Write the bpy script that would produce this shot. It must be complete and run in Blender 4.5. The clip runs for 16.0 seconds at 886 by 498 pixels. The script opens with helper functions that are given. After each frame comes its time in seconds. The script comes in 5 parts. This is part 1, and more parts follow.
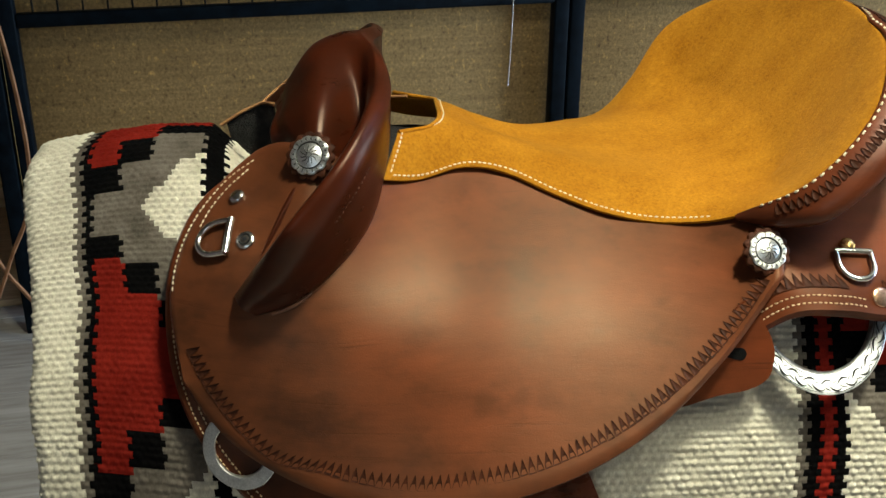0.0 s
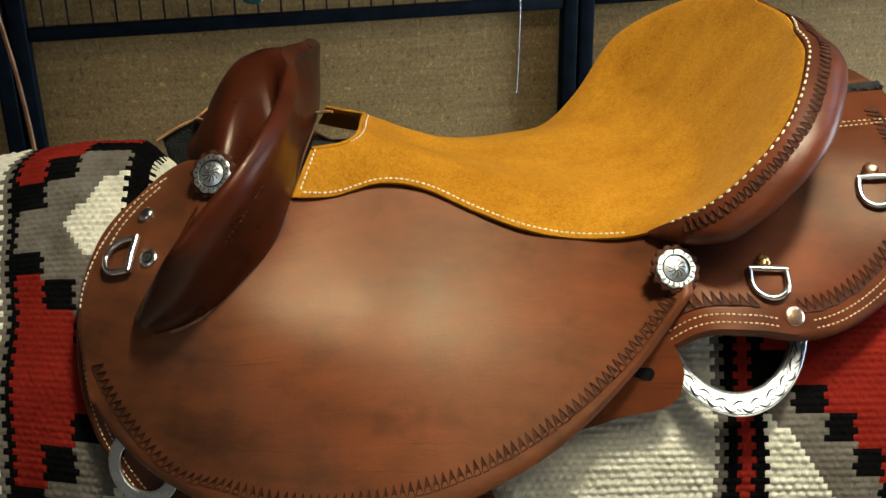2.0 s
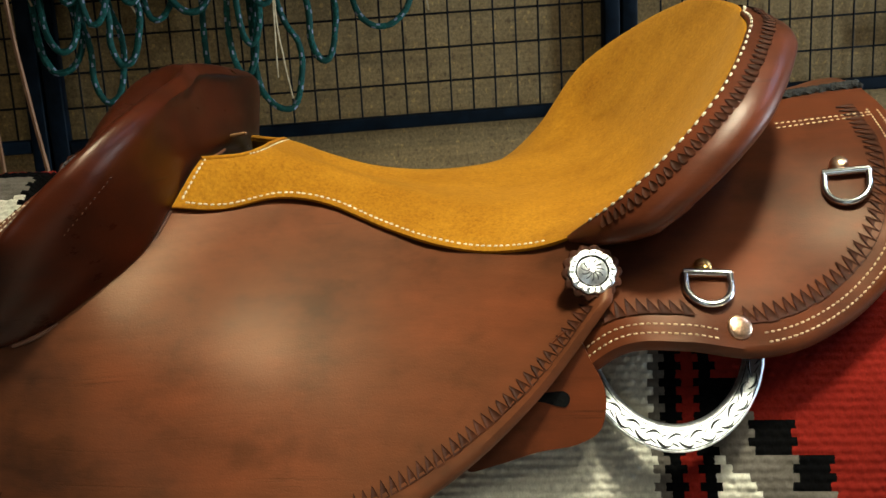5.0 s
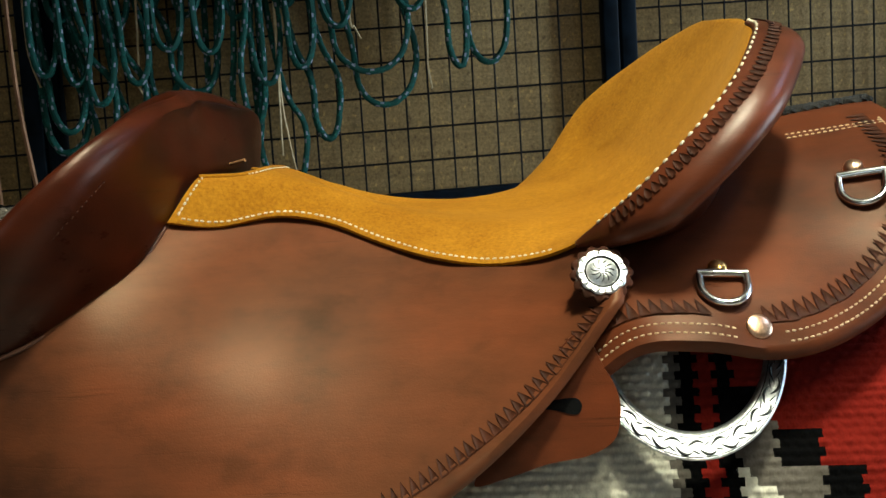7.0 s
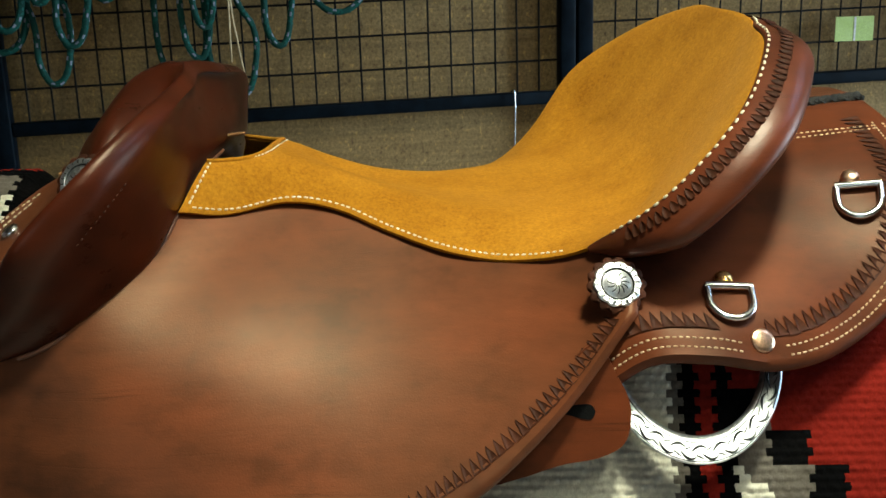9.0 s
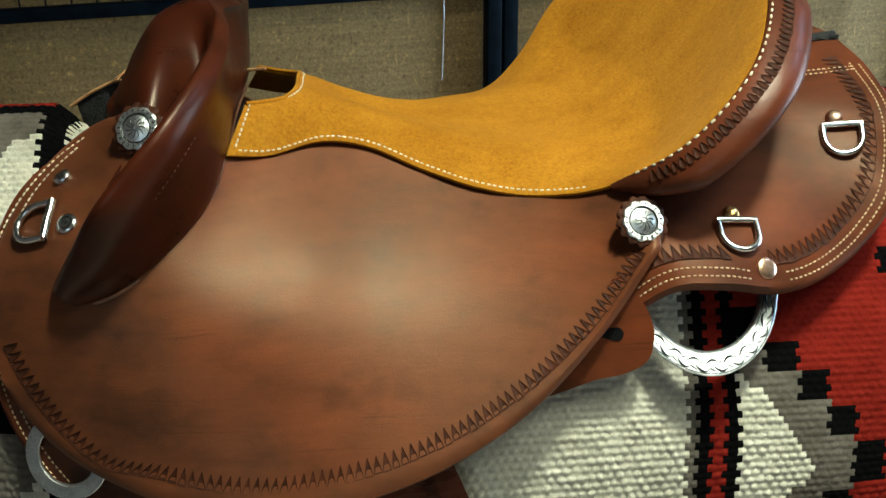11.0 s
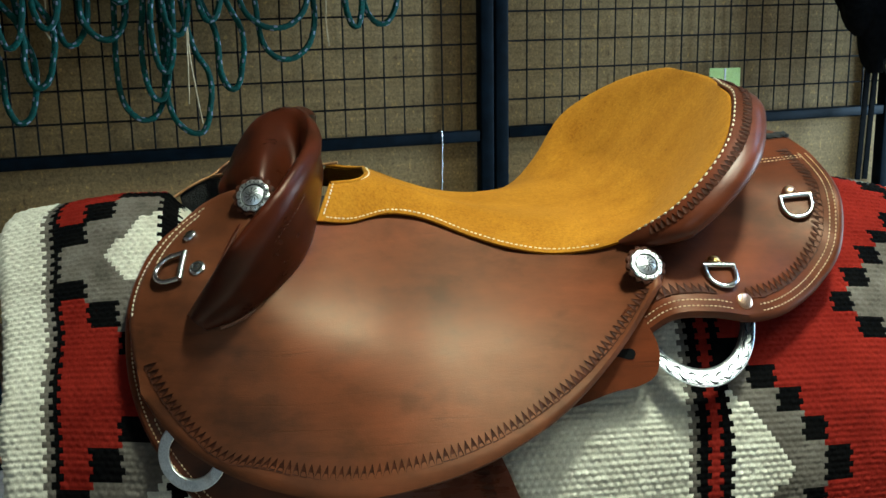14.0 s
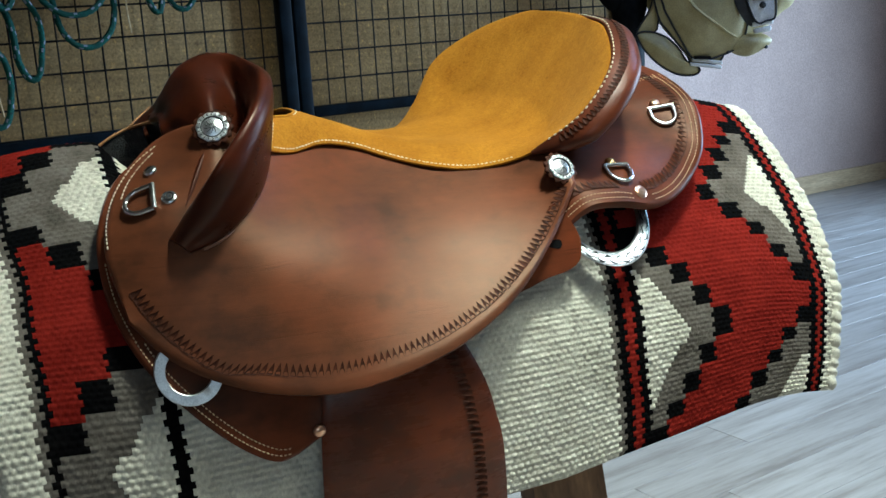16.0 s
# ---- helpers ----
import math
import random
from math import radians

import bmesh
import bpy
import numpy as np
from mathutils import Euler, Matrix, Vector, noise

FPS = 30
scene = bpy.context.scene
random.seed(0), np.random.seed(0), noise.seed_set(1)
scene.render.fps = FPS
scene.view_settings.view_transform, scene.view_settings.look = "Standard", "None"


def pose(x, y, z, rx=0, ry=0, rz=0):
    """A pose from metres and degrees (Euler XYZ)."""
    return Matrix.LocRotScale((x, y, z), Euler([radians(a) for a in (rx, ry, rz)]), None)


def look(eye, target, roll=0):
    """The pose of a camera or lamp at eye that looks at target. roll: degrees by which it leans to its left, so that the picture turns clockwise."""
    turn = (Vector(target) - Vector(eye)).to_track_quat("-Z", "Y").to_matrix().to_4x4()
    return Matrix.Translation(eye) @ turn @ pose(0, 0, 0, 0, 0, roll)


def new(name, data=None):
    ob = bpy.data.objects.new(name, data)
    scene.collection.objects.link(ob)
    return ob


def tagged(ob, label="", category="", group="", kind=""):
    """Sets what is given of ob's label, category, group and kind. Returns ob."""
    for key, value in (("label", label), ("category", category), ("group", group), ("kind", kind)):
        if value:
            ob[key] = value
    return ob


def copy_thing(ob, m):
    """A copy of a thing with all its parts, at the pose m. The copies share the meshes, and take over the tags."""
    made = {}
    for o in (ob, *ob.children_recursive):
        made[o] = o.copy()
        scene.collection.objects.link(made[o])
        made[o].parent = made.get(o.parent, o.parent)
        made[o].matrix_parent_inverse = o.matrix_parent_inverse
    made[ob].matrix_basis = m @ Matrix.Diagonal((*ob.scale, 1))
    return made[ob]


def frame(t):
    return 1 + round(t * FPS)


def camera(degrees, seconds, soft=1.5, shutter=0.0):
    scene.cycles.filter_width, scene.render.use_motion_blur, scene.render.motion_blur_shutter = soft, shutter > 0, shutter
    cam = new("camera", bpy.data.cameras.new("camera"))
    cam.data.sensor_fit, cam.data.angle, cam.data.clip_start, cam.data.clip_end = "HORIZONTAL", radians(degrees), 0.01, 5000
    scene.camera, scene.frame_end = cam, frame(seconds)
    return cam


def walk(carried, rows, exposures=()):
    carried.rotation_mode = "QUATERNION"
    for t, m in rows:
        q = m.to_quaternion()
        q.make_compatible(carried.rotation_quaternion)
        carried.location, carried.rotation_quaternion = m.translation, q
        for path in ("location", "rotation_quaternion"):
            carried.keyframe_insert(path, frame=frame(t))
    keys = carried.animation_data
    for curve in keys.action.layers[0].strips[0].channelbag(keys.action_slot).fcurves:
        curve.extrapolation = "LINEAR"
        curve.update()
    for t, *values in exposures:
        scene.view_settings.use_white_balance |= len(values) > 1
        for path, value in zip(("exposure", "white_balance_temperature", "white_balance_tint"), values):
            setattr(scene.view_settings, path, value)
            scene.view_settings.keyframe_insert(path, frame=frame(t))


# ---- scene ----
cam = camera(49.1, 16.0)

PATH = [
    (0, (0.026, 0.006, 1.019), (0.485, 1.805, 0.273), 0.4),
    (0.5, (0.045, 0.014, 1.02), (0.461, 1.826, 0.282), -1.1),
    (1, (0.083, 0.005, 1.021), (0.47, 1.825, 0.288), -1.3),
    (1.5, (0.113, -0.006, 1.024), (0.48, 1.817, 0.286), -0.9),
    (2, (0.14, -0.012, 1.027), (0.484, 1.815, 0.288), -1.0),
    (2.5, (0.176, -0.01, 1.031), (0.486, 1.817, 0.278), -0.9),
    (3, (0.21, 0.0, 1.025), (0.457, 1.834, 0.267), -0.9),
    (3.5, (0.255, 0.007, 1.018), (0.437, 1.853, 0.269), -0.7),
    (4, (0.293, 0.015, 0.979), (0.441, 1.9, 0.328), -2.0),
    (6.5, (0.289, 0.041, 0.829), (0.469, 2.02, 0.597), -4.1),
    (7, (0.291, 0.042, 0.828), (0.449, 2.025, 0.618), -3.6),
    (7.5, (0.285, 0.038, 0.84), (0.448, 2.019, 0.615), -3.0),
    (8, (0.271, 0.037, 0.863), (0.465, 2.007, 0.574), -3.0),
    (8.5, (0.258, 0.044, 0.885), (0.5, 1.995, 0.521), -2.4),
    (9, (0.234, 0.048, 0.913), (0.535, 1.968, 0.443), -1.7),
    (9.5, (0.208, 0.061, 0.941), (0.583, 1.925, 0.32), -1.7),
    (10, (0.165, 0.073, 0.946), (0.647, 1.881, 0.239), -0.8),
    (10.2, (0.155, 0.074, 0.949), (0.663, 1.865, 0.217), -0.7),
    (12.5, (0.089, -0.138, 1.021), (0.567, 1.674, 0.325), 0.5),
    (13, (0.085, -0.165, 0.998), (0.548, 1.694, 0.427), 0.9),
    (13.5, (0.06, -0.156, 0.961), (0.542, 1.728, 0.493), 1.0),
    (14, (0.006, -0.143, 0.935), (0.597, 1.726, 0.537), -0.9),
    (14.5, (-0.055, -0.149, 0.9), (0.631, 1.694, 0.538), 0.1),
    (15, (-0.126, -0.154, 0.874), (0.654, 1.652, 0.516), -1.3),
    (15.5, (-0.176, -0.152, 0.857), (0.756, 1.575, 0.469), -2.4),
    (16, (-0.211, -0.161, 0.873), (0.851, 1.485, 0.471), -3.4),
]
# exposure, with a white balance that cools towards the end
LOOKS = [(0, 0.08, 6250, -3), (3, 0.00, 6350, -1), (6.5, -0.04, 6150, -6), (9, 0.03, 6050, -9), (10.2, 0.03, 5950, -10), (12.3, 0.06, 5450, -14), (14.5, 0.12, 5350, -12), (15.5, 0.19, 5250, -9), (16, 0.10, 5150, -7)]
walk(cam, [(t, look(eye, target, roll)) for t, eye, target, roll in PATH], LOOKS)

# ---- light ----
world = bpy.data.worlds.new("room_world")
scene.world = world
world.use_nodes = True
wn = world.node_tree
sky = wn.nodes.new("ShaderNodeTexSky")
sky.sky_type, sky.sun_disc = "NISHITA", False
sky.sun_elevation, sky.sun_rotation = radians(40), radians(120)
wn.links.new(sky.outputs[0], wn.nodes["Background"].inputs[0])
wn.nodes["Background"].inputs[1].default_value = 0.016


def area(name, m, w, h, power, colour, spread=180):
    data = bpy.data.lights.new(name, "AREA")
    data.shape, data.size, data.size_y = "RECTANGLE", w, h
    data.energy, data.color, data.spread = power, colour, radians(spread)
    ob = new(name, data)
    ob.matrix_world = m
    return ob


# warm ceiling lamps, and the daylight of a glazed door and a window
area("ceiling_lamp_light", look((0.62, 0.16, 2.52), (0.62, 0.17, 0)), 0.22, 0.24, 26, (1.0, 0.90, 0.72), 112)
area("ceiling_tube_light", look((1.02, -0.52, 2.52), (1.02, -0.51, 0)), 0.24, 0.90, 14, (1.0, 0.90, 0.72), 112)
area("cool_lamp_light", look((2.35, 0.50, 2.52), (2.35, 0.51, 0)), 0.5, 0.9, 17, (0.52, 0.62, 1.0), 150)
area("door_daylight", look((5.20, 0.4, 1.15), (2.6, 2.2, 0.75)), 1.6, 2.0, 100, (0.70, 0.80, 1.0), 100)
area("window_daylight", look((-1.3, -2.55, 1.72), (0.1, 0.5, 0.8)), 1.8, 1.1, 9.5, (0.86, 0.91, 1.0))

# ---- materials ----


def material(name, rough=0.6, metal=0.0, spec=0.5):
    m = bpy.data.materials.new(name)
    m.use_nodes = True
    b = m.node_tree.nodes["Principled BSDF"]
    b.inputs["Roughness"].default_value = rough
    b.inputs["Metallic"].default_value = metal
    b.inputs["Specular IOR Level"].default_value = spec
    return m, m.node_tree, b


def node(t, kind, **inputs):
    n = t.nodes.new(kind)
    for k, v in inputs.items():
        n.inputs[k.replace("_", " ")].default_value = v
    return n


def coords(t, scale=(1, 1, 1), turn=(0, 0, 0)):
    c = t.nodes.new("ShaderNodeTexCoord")
    m = t.nodes.new("ShaderNodeMapping")
    m.inputs["Rotation"].default_value = turn
    m.inputs["Scale"].default_value = scale
    t.links.new(c.outputs["Object"], m.inputs["Vector"])
    return m.outputs[0]


def noise_tex(t, vec, scale, detail=4.0, rough=0.55):
    n = node(t, "ShaderNodeTexNoise", Scale=scale, Detail=detail, Roughness=rough)
    t.links.new(vec, n.inputs["Vector"])
    return n.outputs["Fac"]


def ramp(t, fac, *stops):
    r = t.nodes.new("ShaderNodeValToRGB")
    e = r.color_ramp.elements
    while len(e) < len(stops):
        e.new(0.5)
    for k, (p, c) in zip(e, stops):
        k.position, k.color = p, (*c, 1)
    t.links.new(fac, r.inputs[0])
    return r.outputs[0]


def mix(t, fac, a, b, kind="MIX"):
    m = t.nodes.new("ShaderNodeMix")
    m.data_type, m.blend_type = "RGBA", kind
    if isinstance(fac, float):
        m.inputs[0].default_value = fac
    else:
        t.links.new(fac, m.inputs[0])
    for k, v in ((6, a), (7, b)):
        if isinstance(v, tuple):
            m.inputs[k].default_value = (*v, 1)
        else:
            t.links.new(v, m.inputs[k])
    return m.outputs[2]


def bump(t, b, height, strength, distance):
    n = node(t, "ShaderNodeBump", Strength=strength, Distance=distance)
    t.links.new(height, n.inputs["Height"])
    t.links.new(n.outputs[0], b.inputs["Normal"])
    return n


def two_tone(name, dark, light, scale=8.0, fine=300.0, rough=0.6, strength=0.2, depth=0.001, metal=0.0, stretch=(1, 1, 1), spec=0.5, lo=0.35, hi=0.65):
    m, t, b = material(name, rough, metal, spec)
    v = coords(t, stretch)
    big, small = noise_tex(t, v, scale), noise_tex(t, v, fine, 3.0)
    col = ramp(t, big, (lo, dark), (hi, light))
    grain = ramp(t, small, (0.3, (0.75, 0.75, 0.75)), (0.7, (1.1, 1.1, 1.1)))
    t.links.new(mix(t, 1.0, col, grain, "MULTIPLY"), b.inputs["Base Color"])
    bump(t, b, small, strength, depth)
    return m


def leather_material(name, base, dark, red, rough=0.36, gloss=0.28, tint=(1.0, 0.80, 0.60)):
    """Oiled, hand-dyed leather: dye clouds, brushed streaks, fine pores, scuffs and uneven gloss."""
    m, t, b = material(name, rough, 0.0, gloss)
    b.inputs["Specular Tint"].default_value = (*tint, 1)
    v = coords(t)
    clouds = noise_tex(t, coords(t, (8, 8, 12)), 1.0, 5.0, 0.60)
    c = ramp(t, clouds, (0.27, dark), (0.48, base), (0.68, red))
    blotch = noise_tex(t, coords(t, (23, 23, 34)), 1.0, 4.0, 0.6)
    c = mix(t, 1.0, c, ramp(t, blotch, (0.30, (0.64, 0.70, 0.74)), (0.47, (0.97, 0.98, 0.98)), (0.70, (1.16, 1.12, 1.08))), "MULTIPLY")
    streak = noise_tex(t, coords(t, (10, 10, 90), (0, 14, 0)), 1.0, 5.0, 0.65)
    c = mix(t, 1.0, c, ramp(t, streak, (0.3, (0.84, 0.84, 0.84)), (0.7, (1.10, 1.08, 1.06))), "MULTIPLY")
    scar = noise_tex(t, coords(t, (7, 7, 230), (0, 12, 0)), 1.0, 6.0, 0.72)
    place = noise_tex(t, coords(t, (5.5, 5.5, 8.5)), 1.0, 2.0, 0.5)
    lines = node(t, "ShaderNodeMath", )
    lines.operation = "MULTIPLY"
    t.links.new(ramp(t, scar, (0.57, (0, 0, 0)), (0.66, (1, 1, 1))), lines.inputs[0])
    t.links.new(ramp(t, place, (0.50, (0, 0, 0)), (0.60, (0.8, 0.8, 0.8))), lines.inputs[1])
    c = mix(t, lines.outputs[0], c, tuple(0.62 * q for q in base))
    t.links.new(c, b.inputs["Base Color"])
    pores = noise_tex(t, v, 900.0, 2.0)
    creases = noise_tex(t, coords(t, (20, 20, 120)), 1.0, 6.0, 0.7)
    add = t.nodes.new("ShaderNodeMath")
    add.operation = "MULTIPLY_ADD"
    t.links.new(creases, add.inputs[0])
    add.inputs[1].default_value = 1.6
    t.links.new(pores, add.inputs[2])
    cut = node(t, "ShaderNodeMath", )
    cut.operation = "MULTIPLY_ADD"
    t.links.new(lines.outputs[0], cut.inputs[0])
    cut.inputs[1].default_value = -0.9
    t.links.new(add.outputs[0], cut.inputs[2])
    bump(t, b, cut.outputs[0], 0.18, 0.0006)
    r = t.nodes.new("ShaderNodeMapRange")
    r.inputs["To Min"].default_value, r.inputs["To Max"].default_value = rough - 0.12, rough + 0.18
    scuff = noise_tex(t, coords(t, (18, 60, 150)), 1.0, 7.0, 0.75)
    both_n = t.nodes.new("ShaderNodeMath")
    both_n.operation = "MULTIPLY_ADD"
    both_n.inputs[1].default_value = 0.55
    t.links.new(blotch, both_n.inputs[0])
    half = t.nodes.new("ShaderNodeMath")
    half.operation = "MULTIPLY"
    half.inputs[1].default_value = 0.5
    t.links.new(scuff, half.inputs[0])
    t.links.new(half.outputs[0], both_n.inputs[2])
    t.links.new(both_n.outputs[0], r.inputs["Value"])
    t.links.new(r.outputs[0], b.inputs["Roughness"])
    return m


LEATHER = leather_material("saddle_leather", (0.106, 0.0335, 0.0138), (0.046, 0.0180, 0.0105), (0.142, 0.0395, 0.0155), 0.38, 0.29, (1, 0.70, 0.46))
DARK_LEATHER = leather_material("dark_dyed_leather", (0.041, 0.0084, 0.0032), (0.015, 0.0046, 0.0027), (0.070, 0.0122, 0.0038), 0.27, 0.26, (1, 0.72, 0.58))
FENDER_LEATHER = leather_material("fender_leather", (0.076, 0.0165, 0.0055), (0.030, 0.0090, 0.005), (0.125, 0.027, 0.006), 0.24, 0.46, (1, 0.88, 0.76))
MID_LEATHER = leather_material("skirt_leather", (0.098, 0.0265, 0.0105), (0.036, 0.013, 0.008), (0.135, 0.033, 0.012), 0.36, 0.18, (1, 0.70, 0.50))
RED_LEATHER = leather_material("cantle_leather", (0.088, 0.0225, 0.0090), (0.032, 0.011, 0.007), (0.120, 0.028, 0.010), 0.30, 0.30, (1, 0.88, 0.80))
NYLON = two_tone("black_nylon", (0.002, 0.002, 0.002), (0.006, 0.006, 0.006), 60, 500, 0.9, 0.4, 0.001, spec=0.08)
EDGE = two_tone("leather_edge", (0.10, 0.036, 0.018), (0.17, 0.065, 0.03), 60, 700, 0.5, 0.3, 0.0004)
STAMP = two_tone("stamped_leather", (0.034, 0.012, 0.006), (0.068, 0.021, 0.010), 90, 900, 0.6, 0.3, 0.0004, spec=0.10)
RAW = two_tone("raw_leather_edge", (0.30, 0.14, 0.05), (0.44, 0.22, 0.085), 60, 700, 0.8, 0.3, 0.0004)
# black of the lacing, and the shade painted into the saddle's hollows
LACE_HOLLOW = two_tone("black_lace_and_hollow_shade", (0.004, 0.004, 0.005), (0.02, 0.018, 0.016), 120, 500, 0.95, 0.8, 0.003)
TAN_THREAD = two_tone("tan_waxed_thread", (0.46, 0.30, 0.15), (0.64, 0.46, 0.27), 120, 900, 0.6, 0.3, 0.0004)
THREAD = two_tone("waxed_thread", (0.62, 0.50, 0.33), (0.80, 0.70, 0.52), 120, 900, 0.6, 0.3, 0.0004)
CHROME = two_tone("bright_nickel", (0.68, 0.68, 0.67), (0.80, 0.79, 0.77), 60, 800, 0.20, 0.12, 0.0003, 1.0)
BRIGHT = two_tone("polished_silver", (0.74, 0.75, 0.76), (0.94, 0.94, 0.94), 260, 900, 0.36, 0.3, 0.0005, 1.0)
SILVER = two_tone("engraved_silver", (0.44, 0.45, 0.46), (0.72, 0.73, 0.74), 260, 900, 0.38, 0.5, 0.0008, 1.0)
TARNISH = two_tone("tarnished_engraving", (0.015, 0.015, 0.015), (0.06, 0.06, 0.06), 200, 900, 0.5, 0.3, 0.0004, 0.8)
STEEL = two_tone("dull_steel_ring", (0.42, 0.41, 0.40), (0.62, 0.61, 0.59), 60, 800, 0.42, 0.2, 0.0004, 1.0)
COPPER = two_tone("copper_rivet_metal", (0.72, 0.40, 0.24), (0.90, 0.62, 0.42), 90, 800, 0.30, 0.2, 0.0003, 1.0)
BRASS = two_tone("brass_button_metal", (0.62, 0.36, 0.10), (0.85, 0.56, 0.22), 90, 800, 0.25, 0.2, 0.0003, 1.0)
IRON = two_tone("black_painted_steel", (0.0015, 0.003, 0.005), (0.004, 0.008, 0.013), 30, 400, 0.5, 0.15, 0.0005, spec=0.06)
WIRE = two_tone("dark_welded_wire", (0.004, 0.0035, 0.003), (0.012, 0.010, 0.008), 60, 500, 0.6, 0.2, 0.0004, spec=0.12)
ORANGE = two_tone("orange_plastic", (0.78, 0.11, 0.015), (0.86, 0.15, 0.025), 12, 500, 0.4, 0.1, 0.0003)
PINE = two_tone("stained_wood", (0.13, 0.065, 0.025), (0.26, 0.14, 0.06), 1.0, 6.0, 0.5, 0.2, 0.0006, stretch=(40, 40, 5))
OLIVE = two_tone("weathered_batten", (0.085, 0.052, 0.012), (0.14, 0.088, 0.024), 1.0, 8.0, 0.7, 0.2, 0.0006, stretch=(30, 30, 3))
BASEWOOD = two_tone("baseboard_wood", (0.42, 0.30, 0.16), (0.56, 0.42, 0.24), 1.0, 8.0, 0.5, 0.2, 0.0005, stretch=(3, 30, 30))
CREAM = two_tone("cream_bag_leather", (0.34, 0.275, 0.115), (0.48, 0.40, 0.19), 14, 300, 0.5, 0.3, 0.001)
BLACK = two_tone("black_piping", (0.006, 0.006, 0.007), (0.02, 0.02, 0.022), 40, 500, 0.5, 0.2, 0.0005)
NOTE = two_tone("pale_green_paper", (0.50, 0.62, 0.18), (0.60, 0.72, 0.26), 30, 300, 0.8, 0.05, 0.0003)
PAPER = two_tone("white_paper", (0.62, 0.60, 0.57), (0.80, 0.78, 0.74), 30, 300, 0.7, 0.05, 0.0003)
TWINE = two_tone("straw_twine", (0.36, 0.25, 0.12), (0.55, 0.42, 0.24), 60, 700, 0.9, 0.6, 0.0008)
CORD = two_tone("tan_leather_cord", (0.22, 0.10, 0.045), (0.36, 0.18, 0.085), 30, 600, 0.6, 0.3, 0.0005)
MAUVE = two_tone("mauve_plaster", (0.40, 0.295, 0.25), (0.50, 0.375, 0.32), 1.6, 120, 0.85, 0.3, 0.002)
# ceiling out of view: its tone is kept dark to weaken the bounce light
PLASTER = two_tone("bounce_cutting_ceiling", (0.17, 0.14, 0.105), (0.24, 0.20, 0.155), 3, 200, 0.9, 0.1, 0.001)


def suede_material():
    m, t, b = material("golden_suede", 0.95, 0.0, 0.15)
    v = coords(t)
    nap = noise_tex(t, coords(t, (20, 26, 20)), 1.0, 8.0, 0.62)
    c = ramp(t, nap, (0.28, (0.325, 0.130, 0.005)), (0.5, (0.385, 0.163, 0.008)), (0.75, (0.45, 0.200, 0.012)))
    fine = noise_tex(t, v, 420.0, 4.0, 0.7)
    c = mix(t, 1.0, c, ramp(t, fine, (0.3, (0.70, 0.66, 0.62)), (0.7, (1.14, 1.14, 1.14))), "MULTIPLY")
    clump = noise_tex(t, v, 170.0, 5.0, 0.72)
    c = mix(t, 1.0, c, ramp(t, clump, (0.30, (0.84, 0.82, 0.79)), (0.46, (0.98, 0.97, 0.96)), (0.70, (1.08, 1.09, 1.10))), "MULTIPLY")
    t.links.new(c, b.inputs["Base Color"])
    b.inputs["Sheen Weight"].default_value = 0.22
    b.inputs["Sheen Roughness"].default_value = 0.5
    b.inputs["Sheen Tint"].default_value = (0.9, 0.5, 0.12, 1)
    bump(t, b, fine, 0.35, 0.0012)
    return m


SUEDE = suede_material()


def wool(name, dark, light):
    m, t, b = material(name, 0.95, 0.0, 0.1)
    v = coords(t)
    big = noise_tex(t, v, 30.0, 3.0)
    fib = noise_tex(t, coords(t, (1, 1, 0.35)), 700.0, 4.0, 0.7)
    c = mix(t, 1.0, ramp(t, big, (0.3, dark), (0.7, light)), ramp(t, fib, (0.3, (0.80, 0.80, 0.80)), (0.7, (1.10, 1.10, 1.10))), "MULTIPLY")
    t.links.new(c, b.inputs["Base Color"])
    b.inputs["Specular IOR Level"].default_value = 0.03
    mid = node(t, "ShaderNodeMath", )
    mid.operation = "ADD"
    t.links.new(fib, mid.inputs[0])
    t.links.new(noise_tex(t, v, 230.0, 3.0, 0.6), mid.inputs[1])
    bump(t, b, mid.outputs[0], 0.5, 0.0016)
    return m


WOOL = [wool("cream_wool", (0.51, 0.475, 0.38), (0.69, 0.65, 0.54)), wool("grey_wool", (0.085, 0.072, 0.058), (0.165, 0.143, 0.120)),
        wool("black_wool", (0.0016, 0.0016, 0.002), (0.004, 0.0036, 0.0036)), wool("red_wool", (0.135, 0.009, 0.006), (0.205, 0.0155, 0.010))]


